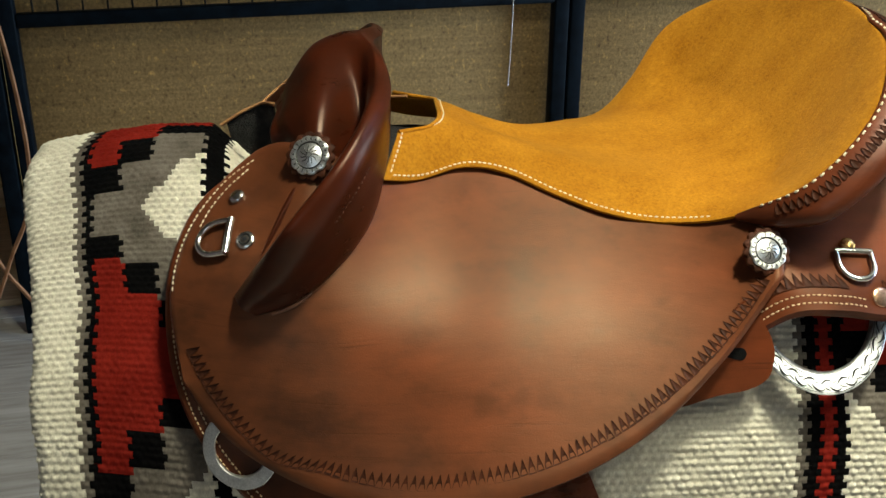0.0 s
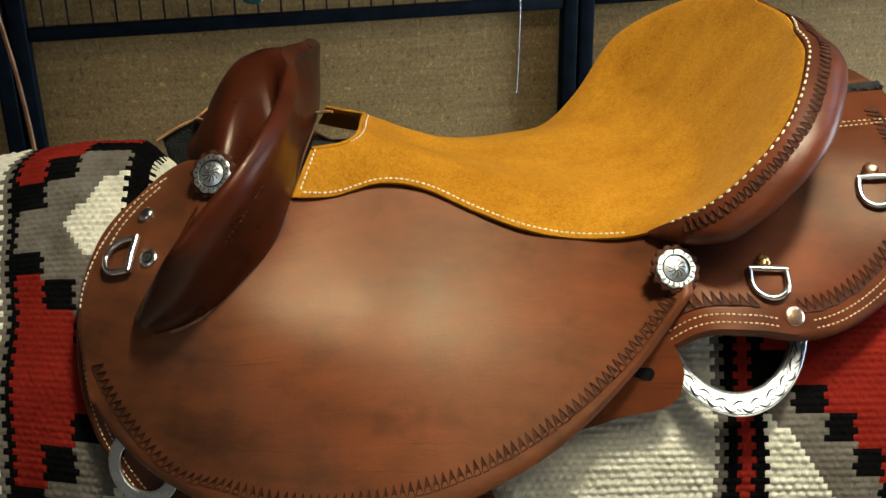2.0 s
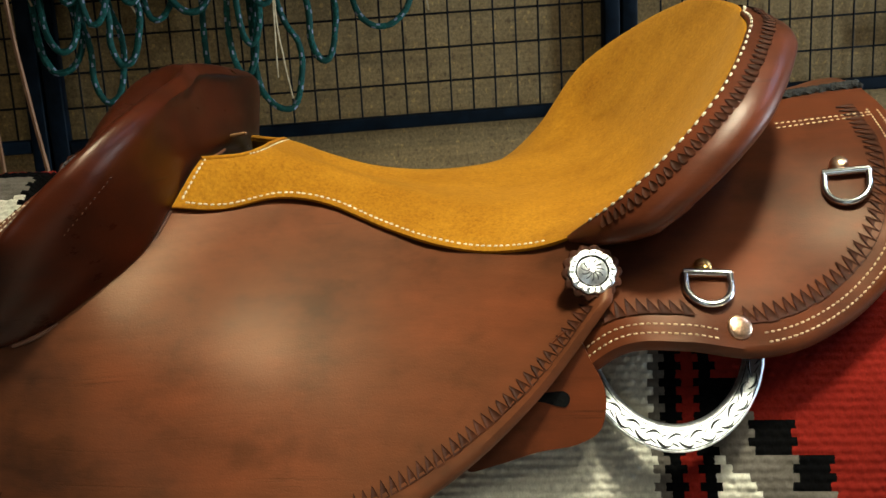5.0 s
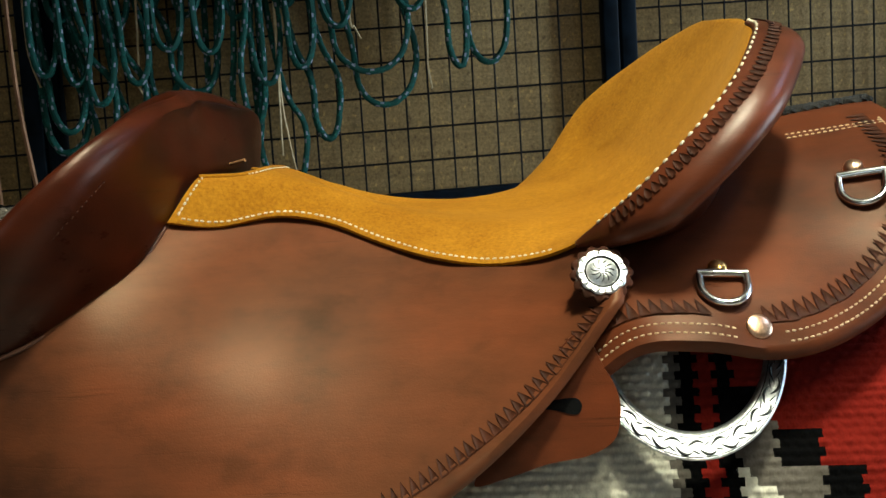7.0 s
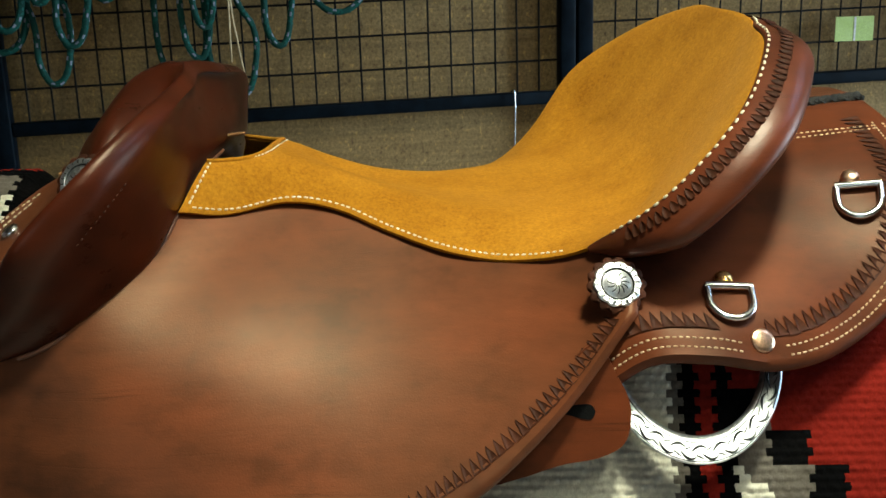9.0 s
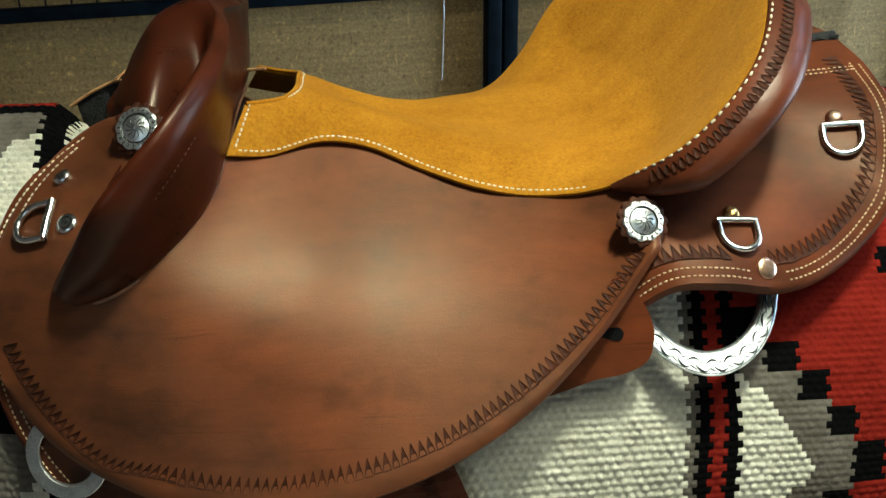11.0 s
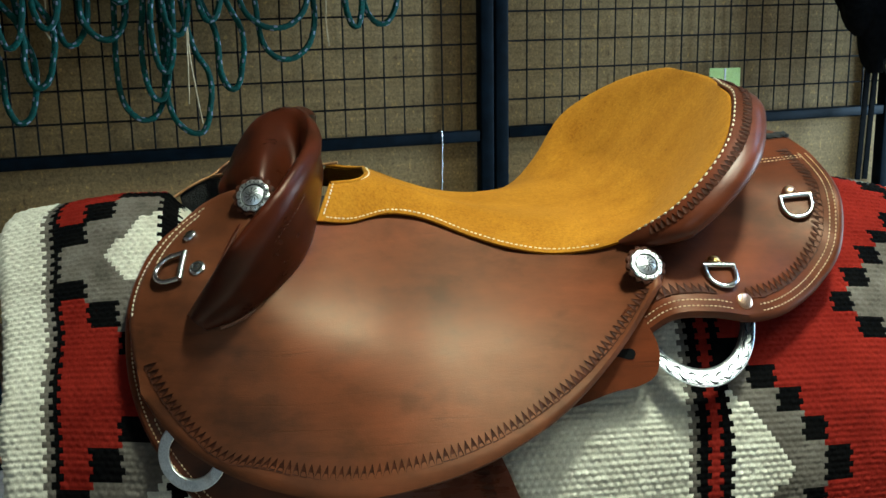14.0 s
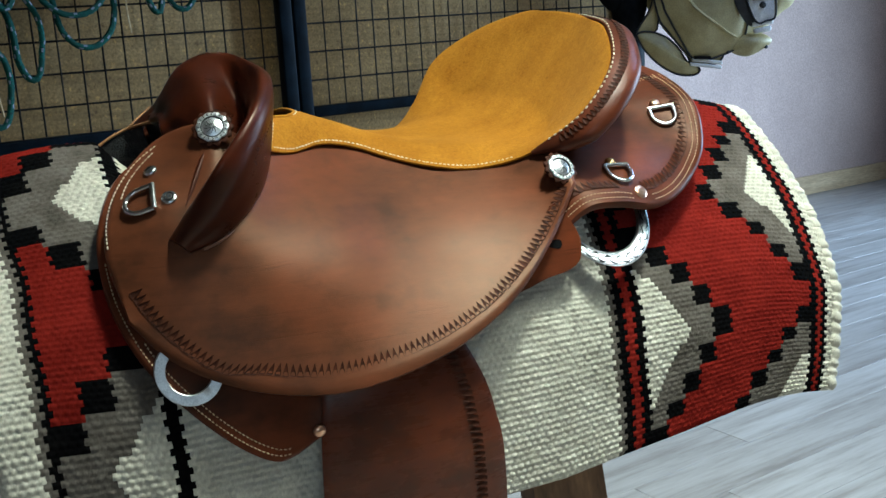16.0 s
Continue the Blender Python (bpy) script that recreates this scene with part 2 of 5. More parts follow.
def board_material():
    """Brown hardboard with a sandy fleck and soft stains."""
    m, t, b = material("brown_hardboard", 0.8, 0.0, 0.3)
    v = coords(t)
    stain, fleck = noise_tex(t, v, 2.5, 5.0), noise_tex(t, v, 150.0, 5.0, 0.75)
    chip, streak = noise_tex(t, coords(t, (95, 95, 60)), 1.0, 4.0, 0.6), noise_tex(t, coords(t, (5, 5, 110)), 1.0, 3.0)
    c = ramp(t, stain, (0.3, (0.225, 0.145, 0.055)), (0.7, (0.33, 0.220, 0.090)))
    c = mix(t, 1.0, c, ramp(t, fleck, (0.32, (0.55, 0.52, 0.49)), (0.52, (1.0, 1.0, 1.0)), (0.72, (1.5, 1.42, 1.3))), "MULTIPLY")
    c = mix(t, 1.0, c, ramp(t, chip, (0.30, (0.60, 0.57, 0.54)), (0.42, (1.0, 1.0, 1.0)), (0.60, (1.0, 1.0, 1.0)), (0.68, (1.7, 1.6, 1.3))), "MULTIPLY")
    c = mix(t, 1.0, c, ramp(t, streak, (0.35, (0.86, 0.85, 0.83)), (0.65, (1.08, 1.08, 1.08))), "MULTIPLY")
    t.links.new(c, b.inputs["Base Color"])
    bump(t, b, fleck, 0.3, 0.001)
    return m


BOARD = board_material()


def plank_material():
    m, t, b = material("grey_washed_planks", 0.42, 0.0, 0.5)
    info = t.nodes.new("ShaderNodeObjectInfo")
    v = coords(t, (2.6, 30, 30))
    off = t.nodes.new("ShaderNodeVectorMath")
    off.operation = "MULTIPLY_ADD"
    t.links.new(info.outputs["Random"], off.inputs[0])
    off.inputs[1].default_value = (37, 53, 11)
    t.links.new(v, off.inputs[2])
    grain = noise_tex(t, off.outputs[0], 1.0, 8.0, 0.7)
    c = ramp(t, grain, (0.34, (0.255, 0.234, 0.212)), (0.5, (0.385, 0.363, 0.338)), (0.64, (0.46, 0.442, 0.420)))
    tone = ramp(t, info.outputs["Random"], (0.0, (0.90, 0.89, 0.88)), (1.0, (1.06, 1.06, 1.06)))
    t.links.new(mix(t, 1.0, c, tone, "MULTIPLY"), b.inputs["Base Color"])
    bump(t, b, grain, 0.25, 0.001)
    return m


PLANK = plank_material()


def rope_material():
    """Braided rope: deep green with pale violet flecks."""
    m, t, b = material("green_braided_rope", 0.75, 0.0, 0.3)
    v = coords(t)
    vo = node(t, "ShaderNodeTexVoronoi", Scale=230.0)
    t.links.new(v, vo.inputs["Vector"])
    c = ramp(t, vo.outputs["Color"], (0.0, (0.001, 0.020, 0.014)), (0.5, (0.003, 0.048, 0.034)), (0.80, (0.006, 0.075, 0.056)), (0.95, (0.02, 0.10, 0.085)))
    patch = ramp(t, noise_tex(t, v, 26.0, 2.0), (0.44, (0.0, 0.0, 0.0)), (0.56, (1.0, 1.0, 1.0)))
    c = mix(t, patch, (0.002, 0.038, 0.027), c)
    t.links.new(c, b.inputs["Base Color"])
    bump(t, b, noise_tex(t, v, 500.0, 2.0), 0.6, 0.001)
    return m


ROPE = rope_material()
FLECK = two_tone("violet_rope_fleck", (0.14, 0.15, 0.19), (0.24, 0.25, 0.30), 60, 600, 0.8, 0.4, 0.0006)

# ---- mesh helpers ----


def mesh_object(name, verts, faces, mat, parent=None, label="", smooth=True, sharp=50.0):
    me = bpy.data.meshes.new(name)
    me.from_pydata([tuple(v) for v in verts], [], [tuple(f) for f in faces])
    for m in mat if isinstance(mat, (list, tuple)) else (mat,):
        me.materials.append(m)
    me.update()
    if smooth:
        me.polygons.foreach_set("use_smooth", [True] * len(me.polygons))
        me.set_sharp_from_angle(angle=radians(sharp))
    ob = new(name, me)
    if parent is not None:
        ob.parent = parent
    if label:
        ob["label"] = label
    return ob


def part(name, geo, mat, parent, label="", smooth=True, sharp=50.0):
    ob = mesh_object(name, geo[0], geo[1], mat, parent, label, smooth, sharp)
    return tagged(ob, kind="stuff") if name in ("stitching", "tooled_border", "engraving", "seam") else ob


def root(name, m, label, category, group="", kind=""):
    ob = new(name)
    ob.empty_display_size = 0.05
    ob.matrix_world = m
    return tagged(ob, label, category, group, kind)


def spline(points, n, closed=False):
    """A smooth curve through the points, n samples, by even steps of the knots."""
    p = np.array(points, float)
    k = len(p)
    last = k if closed else k - 1
    u = np.linspace(0, last, n, endpoint=not closed)
    i = np.minimum(u.astype(int), last - 1)
    f = (u - i)[:, None]
    if closed:
        a, b, c, d = p[(i - 1) % k], p[i % k], p[(i + 1) % k], p[(i + 2) % k]
    else:
        q = np.vstack([2 * p[0] - p[1], p, 2 * p[-1] - p[-2]])
        a, b, c, d = q[i], q[i + 1], q[i + 2], q[i + 3]
    return 0.5 * (2 * b + (c - a) * f + (2 * a - 5 * b + 4 * c - d) * f**2 + (3 * b - a - 3 * c + d) * f**3)


def even(curve, step):
    """The curve again, by even steps of its length."""
    c = np.array(curve, float)
    s = np.r_[0, np.cumsum(np.linalg.norm(np.diff(c, axis=0), axis=1))]
    n = max(2, int(round(s[-1] / step)) + 1)
    w = np.linspace(0, s[-1], n)
    return np.stack([np.interp(w, s, c[:, k]) for k in range(3)], 1)


def loft(rails, nu, nv):
    """A surface through the rails, each a list of as many knots."""
    rows = np.stack([spline(r, nu) for r in rails], 1)
    return np.stack([spline(r, nv) for r in rows])


def unit(v):
    return v / np.maximum(np.linalg.norm(v, axis=-1, keepdims=True), 1e-9)


def normals(g):
    return unit(np.cross(np.gradient(g, axis=0), np.gradient(g, axis=1)))


def quads(nu, nv, start=0, flip=False, wrap_u=False, wrap_v=False):
    out = []
    for i in range(nu if wrap_u else nu - 1):
        for j in range(nv if wrap_v else nv - 1):
            a, b, c, d = i * nv + j, ((i + 1) % nu) * nv + j, ((i + 1) % nu) * nv + (j + 1) % nv, i * nv + (j + 1) % nv
            f = (a, b, c, d) if not flip else (d, c, b, a)
            out.append(tuple(start + k for k in f))
    return out


def even_n(g):
    """Normals smoothed towards the corners, where the sides of a patch meet in one line."""
    n = normals(g)
    n[-1, :4], n[-1, -4:] = n[-5, 4], n[-5, -5]
    for _ in range(40):
        p = np.pad(n, ((1, 1), (1, 1), (0, 0)), "edge")
        m = unit(p[:-2, 1:-1] + p[2:, 1:-1] + p[1:-1, :-2] + p[1:-1, 2:] + n)
        n[-24:] = m[-24:]
    return n


def sheet(g, thick, out=None, rim=0.4, nrm=None):
    """A thick sheet whose face is g; out: a rough outward direction. The rim is rounded over."""
    nu, nv = g.shape[:2]
    n = normals(g) if nrm is None else nrm.copy()
    if out is not None and (n * np.array(out)).sum(-1).mean() < 0:
        n = -n
    flip = (normals(g) * n).sum() < 0
    top = g.copy()
    edge = np.zeros((nu, nv), bool)
    edge[0], edge[-1], edge[:, 0], edge[:, -1] = True, True, True, True
    top[edge] -= n[edge] * thick * rim
    low = g - n * thick
    lowm = low.copy()
    verts = np.vstack([top.reshape(-1, 3), lowm.reshape(-1, 3)])
    faces = quads(nu, nv, 0, flip) + quads(nu, nv, nu * nv, not flip)
    ring = [(i, 0) for i in range(nu)] + [(nu - 1, j) for j in range(1, nv)] + [(i, nv - 1) for i in range(nu - 2, -1, -1)] + [(0, j) for j in range(nv - 2, 0, -1)]
    idx = [i * nv + j for i, j in ring]
    for a, b in zip(idx, idx[1:] + idx[:1]):
        f = (b, a, a + nu * nv, b + nu * nv)
        faces.append(f[::-1] if flip else f)
    return verts, faces


def tube(path, r, sides=8, closed=False, flat=1.0, up=(0, 0, 1), twist=None):
    """A round or flattened bar along a path. r: one radius or one for each point."""
    p = np.array(path, float)
    n = len(p)
    t = unit(np.roll(p, -1, 0) - np.roll(p, 1, 0)) if closed else unit(np.gradient(p, axis=0))
    r = np.full(n, r) if np.isscalar(r) else np.array(r)
    a = np.zeros_like(p)
    ref = np.array(up, float)
    for i in range(n):
        v = ref - t[i] * (ref @ t[i])
        if np.linalg.norm(v) < 1e-3:
            v = np.array((1.0, 0.3, 0.2)) - t[i] * t[i][0]
        a[i] = v / np.linalg.norm(v)
        ref = a[i]
    b = np.cross(t, a)
    th = np.linspace(0, 2 * math.pi, sides, endpoint=False)
    rad = r[:, None] * np.ones(sides)
    if twist is not None:
        s = np.r_[0, np.cumsum(np.linalg.norm(np.diff(p, axis=0), axis=1))]
        rad = rad * (1 + 0.13 * np.cos(2 * th[None] - s[:, None] * twist) * np.cos(2 * th[None] + s[:, None] * twist))
    v = p[:, None] + rad[..., None] * (np.cos(th)[None, :, None] * a[:, None] * flat + np.sin(th)[None, :, None] * b[:, None])
    faces = quads(n, sides, 0, True, closed, True)
    verts = v.reshape(-1, 3)
    if not closed:
        faces += [tuple(range(sides)), tuple((n - 1) * sides + k for k in reversed(range(sides)))]
    return verts, faces


def join(*geos):
    verts, faces, k = [], [], 0
    for v, f in geos:
        verts.append(np.array(v, float).reshape(-1, 3))
        faces += [tuple(k + i for i in q) for q in f]
        k += len(v)
    return np.vstack(verts), faces


def box(x0, x1, y0, y1, z0, z1, bevel=0.0):
    """A box with chamfered edges."""
    b = min(bevel, (x1 - x0) / 3, (y1 - y0) / 3, (z1 - z0) / 3)
    if b <= 0:
        v = [(x, y, z) for x in (x0, x1) for y in (y0, y1) for z in (z0, z1)]
        return np.array(v), [(0, 1, 3, 2), (4, 6, 7, 5), (0, 4, 5, 1), (2, 3, 7, 6), (0, 2, 6, 4), (1, 5, 7, 3)]
    bm = bmesh.new()
    bmesh.ops.create_cube(bm, size=1.0, matrix=Matrix.Translation(((x0 + x1) / 2, (y0 + y1) / 2, (z0 + z1) / 2)) @ Matrix.Diagonal((x1 - x0, y1 - y0, z1 - z0, 1)))
    bmesh.ops.bevel(bm, geom=list(bm.edges), offset=b, segments=2, affect="EDGES", profile=0.5)
    bm.verts.index_update()
    out = (np.array([v.co[:] for v in bm.verts]), [tuple(v.index for v in f.verts) for f in bm.faces])
    bm.free()
    return out


def turned(profile, sides=24, lobes=0, depth=0.0):
    """A turned disc round z: profile of (radius, height), with a scalloped rim if lobes."""
    th = np.linspace(0, 2 * math.pi, sides, endpoint=False)
    rows = []
    for r, h in profile:
        k = r / max(q[0] for q in profile)
        rr = r * (1 + depth * k**3 * (np.abs(np.cos(lobes * th / 2)) - 0.5)) if lobes else np.full(sides, r)
        rows.append(np.stack([rr * np.cos(th), rr * np.sin(th), np.full(sides, h)], 1))
    v = np.vstack(rows)
    n = len(profile)
    f = quads(n, sides, 0, False, False, True)
    f += [tuple(reversed(range(sides))), tuple((n - 1) * sides + k for k in range(sides))]
    return v, [q[::-1] for q in f]


def placed(geo, m):
    v = np.array(geo[0]) @ np.array(m.to_3x3()).T + np.array(m.translation)
    return v, geo[1]


def on_normal(p, n, up=(0, 0, 1), lift=0.0):
    """A frame at p whose z is n and whose y leans to up."""
    n = Vector(n).normalized()
    y = Vector(up) - n * n.dot(Vector(up))
    y.normalize()
    x = y.cross(n)
    m = Matrix((x, y, n)).transposed().to_4x4()
    m.translation = Vector(p) + n * lift
    return m


def capsules(curve, nrm, length, gap, width, height):
    """Single stitches along a curve, each a small rounded bar."""
    c = even(curve, 0.0008)
    n = np.stack([np.interp(np.linspace(0, 1, len(c)), np.linspace(0, 1, len(nrm)), np.array(nrm)[:, k]) for k in range(3)], 1)
    t = unit(np.gradient(c, axis=0))
    step, out, s = (length + gap) / 0.0008, [], 3.0
    while s < len(c) - 3:
        i = int(s)
        p, a, w = c[i], t[i], unit(n[i])
        b = np.cross(w, a)
        le, wd = length / 2 * random.uniform(0.88, 1.08), width / 2 * random.uniform(0.9, 1.1)
        a = unit(a + b * random.uniform(-0.08, 0.08))
        v = []
        for x, f, h in ((-1, 0.55, 0.0), (-0.55, 1, 1.0), (0.55, 1, 1.0), (1, 0.55, 0.0)):
            for y, z in ((-1, 0.0), (-0.5, 0.8), (0.5, 0.8), (1, 0.0)):
                v.append(p + a * le * x + b * wd * f * y + w * height * z * (0.25 + 0.75 * h))
        out.append((v, quads(4, 4, 0, True)))
        s += step
    return join(*out)


def stamps(curve, nrm, inward, step, long, wide, lift=0.0008, saw=False):
    """Stamped teeth along a curve, each a pointed leaf pressed with a ridge."""
    c = even(curve, step)
    m = len(c)
    at = np.linspace(0, 1, m)
    n = np.stack([np.interp(at, np.linspace(0, 1, len(nrm)), np.array(nrm)[:, k]) for k in range(3)], 1)
    q = np.stack([np.interp(at, np.linspace(0, 1, len(inward)), np.array(inward)[:, k]) for k in range(3)], 1)
    t = unit(np.gradient(c, axis=0))
    out = []
    for i in range(m):
        w = unit(n[i])
        d = unit(q[i] - w * (q[i] @ w))
        L, W = long * random.uniform(0.92, 1.08), wide / 2 * random.uniform(0.9, 1.08)
        ring = [(-0.5, 0.75), (-0.5, -0.75), (-0.15, -1.0), (0.2, -0.62), (0.5, 0.0), (0.2, 0.62), (-0.15, 1.0)]
        if saw:
            ring = [(-0.5, 1.0), (-0.5, -1.0), (-0.1, -0.72), (0.5, -0.08), (0.5, 0.08), (-0.1, 0.72)]
        v = [c[i] + d * L * a + t[i] * W * b + w * lift for a, b in ring]
        inner = [c[i] + d * L * (a * 0.72) + t[i] * W * b * 0.6 + w * (lift - 0.0007) for a, b in ring]
        k = len(ring)
        f = [(j, (j + 1) % k, k + (j + 1) % k, k + j) for j in range(k)] + [tuple(range(k, 2 * k))]
        out.append((v + inner, f))
    return join(*out)

# ---- the saddle ----
# Numbers of the saddle and its blanket: x to the cantle, y to the far side, z over the height SEAT.
SEAT = 0.55
FRAME = pose(0.43, 0.775, SEAT, 0, 0, -11)
MID = np.array((0.0, 0.0, 0.27))
ACROSS = unit(np.array((-0.0346, 0.9897, 0.1392)))


def mirrored(p):
    """The same place on the saddle's other side; the saddle leans a little towards the near side."""
    p = np.array(p, float)
    return p - 2 * ((p - MID) @ ACROSS)[..., None] * ACROSS


def fork_far(p):
    """The far half of the pommel, which stands nearly upright."""
    n = unit(np.array((-0.03, 0.999, 0.030)))
    p = np.array(p, float)
    return p - 2 * ((p - np.array((-.28, -.005, .30))) @ n)[..., None] * n


def fork_both(rail):
    r = np.array(rail, float)
    return np.vstack([r, fork_far(r[::-1])[1:]])


saddle = root("western_saddle", FRAME, "brown oiled leather saddle with golden suede seat on a woven blanket", "saddle")
NEAR = (0, -0.8, 0.6)

# seat jockey: the large flap from the pommel to the rear concho
J_TOP = [(-0.398, -0.113, 0.222), (-0.352, -0.086, 0.259), (-0.306, -0.1315, 0.2705), (-0.250, -0.101, 0.2400), (-0.195, -0.0655, 0.2385), (-0.15, -0.058, 0.2320), (-0.1, -0.076, 0.2125), (-0.055, -0.092, 0.2035), (-0.01, -0.107, 0.2045), (0.024, -0.124, 0.2165)]
J_MID = [(-.4165, -.163, .170), (-.364, -.177, .193), (-.322, -.198, .168), (-.268, -.205, .150), (-.212, -.194, .148), (-.158, -.182, .143),
         (-.103, -.175, .143), (-.048, -.172, .152), (.002, -.174, .168), (.043, -.164, .203)]
J_LOW = [(-.405, -.197, .112), (-.383, -.213, .083), (-.348, -.230, .0595), (-.300, -.246, .0425), (-.245, -.260, .037), (-.187, -.266, .045),
         (-.122, -.259, .062), (-.060, -.241, .091), (-.009, -.215, .130), (.040, -.186, .186)]
jockey_face = loft([J_TOP, J_MID, J_LOW], 120, 44)
jn = normals(jockey_face)
jn = jn if (jn * np.array(NEAR)).sum() > 0 else -jn
jockey = part("seat_jockey", sheet(jockey_face, 0.006, NEAR, 0.5), LEATHER, saddle, "brown leather flap with cloudy dye and a stamped border")
part("seat_jockey", sheet(mirrored(jockey_face) + np.array((0, .012, -.034)), 0.006, mirrored(np.array(NEAR)) - mirrored(np.zeros(3)), 0.5), LEATHER, saddle)


def inset(face, nrm, d, i0, i1, low=True):
    """A line on a face that keeps the distance d to its lower (or first) edge: points, normals and the way inward."""
    pts, ns, ways = [], [], []
    for i in range(i0, i1):
        row = face[i][::-1] if low else face[i]
        rn = nrm[i][::-1] if low else nrm[i]
        s = np.r_[0, np.cumsum(np.linalg.norm(np.diff(row, axis=0), axis=1))]
        pts.append([np.interp(d, s, row[:, k]) for k in range(3)])
        ns.append([np.interp(d, s, rn[:, k]) for k in range(3)])
        ways.append(np.array([np.interp(d + 0.004, s, row[:, k]) for k in range(3)]) - pts[-1])
    return np.array(pts), np.array(ns), unit(np.array(ways))


def close_to(face, nrm, p):
    k = np.argmin(((face - np.array(p)) ** 2).sum(-1))
    i, j = divmod(int(k), face.shape[1])
    return face[i, j], nrm[i, j]


def drawn_on(face, nrm, knots, n=80):
    """A curve laid on a face: its points fall along the face's normals."""
    c = spline(knots, n)
    out, ns = [], []
    for p in c:
        q, m = close_to(face, nrm, p)
        out.append(p - m * ((p - q) @ m))
        ns.append(m)
    return np.array(out), np.array(ns)


BORDER_FRONT = [(-.398, -.199, .137), (-.393, -.206, .127), (-.385, -.214, .115), (-.375, -.222, .103), (-.359, -.230, .087), (-.335, -.240, .070)]
c, n, w = inset(jockey_face, jn, 0.021, 4, 115)
keep = c[:, 0] > -.300
head, head_n = drawn_on(jockey_face, jn, np.vstack([BORDER_FRONT, c[keep][:1]]), 40)
c, n = np.vstack([head[:-1], c[keep]]), np.vstack([head_n[:-1], n[keep]])
w = np.cross(n, np.gradient(c, axis=0))
w = w * np.sign(w[:, 2].sum())
part("tooled_border", stamps(c, n, w, 0.0061, 0.0115, 0.0058, saw=True), STAMP, jockey, "row of dark stamped teeth")

EDGE_FRONT = [(-.352, -.094, .246), (-.372, -.100, .238), (-.389, -.113, .225), (-.403, -.130, .206), (-.409, -.147, .186), (-.411, -.165, .166)]
c, n = drawn_on(jockey_face, jn, EDGE_FRONT)
part("stitching", capsules(c, n, 0.0030, 0.0014, 0.0014, 0.0008), THREAD, jockey, "cream waxed stitching")
c, n = drawn_on(jockey_face, jn, [(-.356, -.100, .240), (-.374, -.110, .230), (-.387, -.122, .218), (-.394, -.134, .206)])
part("stitching", capsules(c, n, 0.0030, 0.0014, 0.0014, 0.0008), THREAD, jockey)

# front skirt below the jockey
S_OUT = [(-.372, -.092, .241), (-.394, -.107, .227), (-.410, -.124, .206), (-.421, -.146, .172), (-.419, -.174, .130), (-.408, -.197, .095), (-.392, -.211, .064), (-.370, -.222, .035),
         (-.343, -.229, .006), (-.318, -.235, -.0145), (-.297, -.238, -.0250), (-.280, -.238, -.0225), (-.256, -.237, -.0100)]
S_IN = [(-.345, -.100, .232), (-.358, -.112, .222), (-.372, -.128, .200), (-.370, -.150, .165), (-.360, -.172, .125), (-.350, -.188, .105), (-.340, -.200, .085), (-.325, -.208, .070),
        (-.305, -.214, .058), (-.285, -.218, .048), (-.265, -.220, .040), (-.250, -.220, .038), (-.240, -.220, .040)]
skirt_face = loft([S_IN, (np.array(S_IN) * 0.45 + np.array(S_OUT) * 0.55) + np.array((0, -.002, 0)), S_OUT], 80, 16)
sn = normals(skirt_face)
sn = sn if (sn * np.array(NEAR)).sum() > 0 else -sn
skirt = part("front_skirt", sheet(skirt_face, 0.008, NEAR, 0.4), MID_LEATHER, saddle, "double-stitched leather skirt")
part("front_skirt", sheet(mirrored(skirt_face) + np.array((0, .012, -.040)), 0.008, mirrored(np.array(NEAR)) - mirrored(np.zeros(3)), 0.4), LEATHER, saddle)
for d, i0, i1 in ((0.006, 22, 72), (0.0115, 34, 71)):
    c, n, w = inset(skirt_face, sn, d, i0, i1)
    part("stitching", capsules(c, n, 0.0026, 0.0014, 0.0012, 0.0007), TAN_THREAD, skirt)

# rear skirt: the back housing round the cantle
R_OUT = [(.012, -.190, .128), (.048, -.199, .157), (.088, -.201, .159), (.130, -.195, .151), (.166, -.184, .156), (.203, -.164, .174),
         (.227, -.149, .205), (.239, -.117, .250), (.243, -.060, .277), (.240, -.003, .293)]
R_MID = [(.008, -.172, .160), (.043, -.177, .179), (.080, -.178, .181), (.110, -.170, .184), (.140, -.158, .191), (.166, -.138, .206),
         (.188, -.115, .228), (.199, -.084, .256), (.202, -.046, .275), (.200, -.002, .290)]
R_IN = [(.006, -.130, .184), (.024, -.130, .202), (.040, -.120, .210), (.055, -.110, .220), (.070, -.097, .230), (.085, -.082, .242),
        (.100, -.062, .254), (.110, -.040, .264), (.115, -.020, .272), (.115, 0, .278)]
rear_face = loft([R_IN, R_MID, R_OUT], 100, 30)
rn_ = normals(rear_face)
rn_ = rn_ if (rn_ * np.array((0.3, -0.7, 0.6))).sum() > 0 else -rn_
rear = part("rear_skirt", sheet(rear_face, 0.008, (0.3, -0.7, 0.6), 0.45), MID_LEATHER, saddle, "rounded leather skirt behind the cantle with double stitching")
part("rear_skirt", sheet(mirrored(rear_face), 0.008, (0.3, 0.7, 0.6), 0.45), LEATHER, saddle)
for d in (0.0075, 0.0135):
    for i0, i1 in ((3, 29), (35, 91)):
        c, n, w = inset(rear_face, rn_, d, i0, i1)
        part("stitching", capsules(c, n, 0.0026, 0.0014, 0.0012, 0.0007), TAN_THREAD, rear)
c, n, w = inset(rear_face, rn_, 0.026, 3, 24)
part("tooled_border", stamps(c, n, w, 0.0068, 0.0125, 0.0072, saw=True), STAMP, rear)
c, n, w = inset(rear_face, rn_, 0.026, 34, 92)
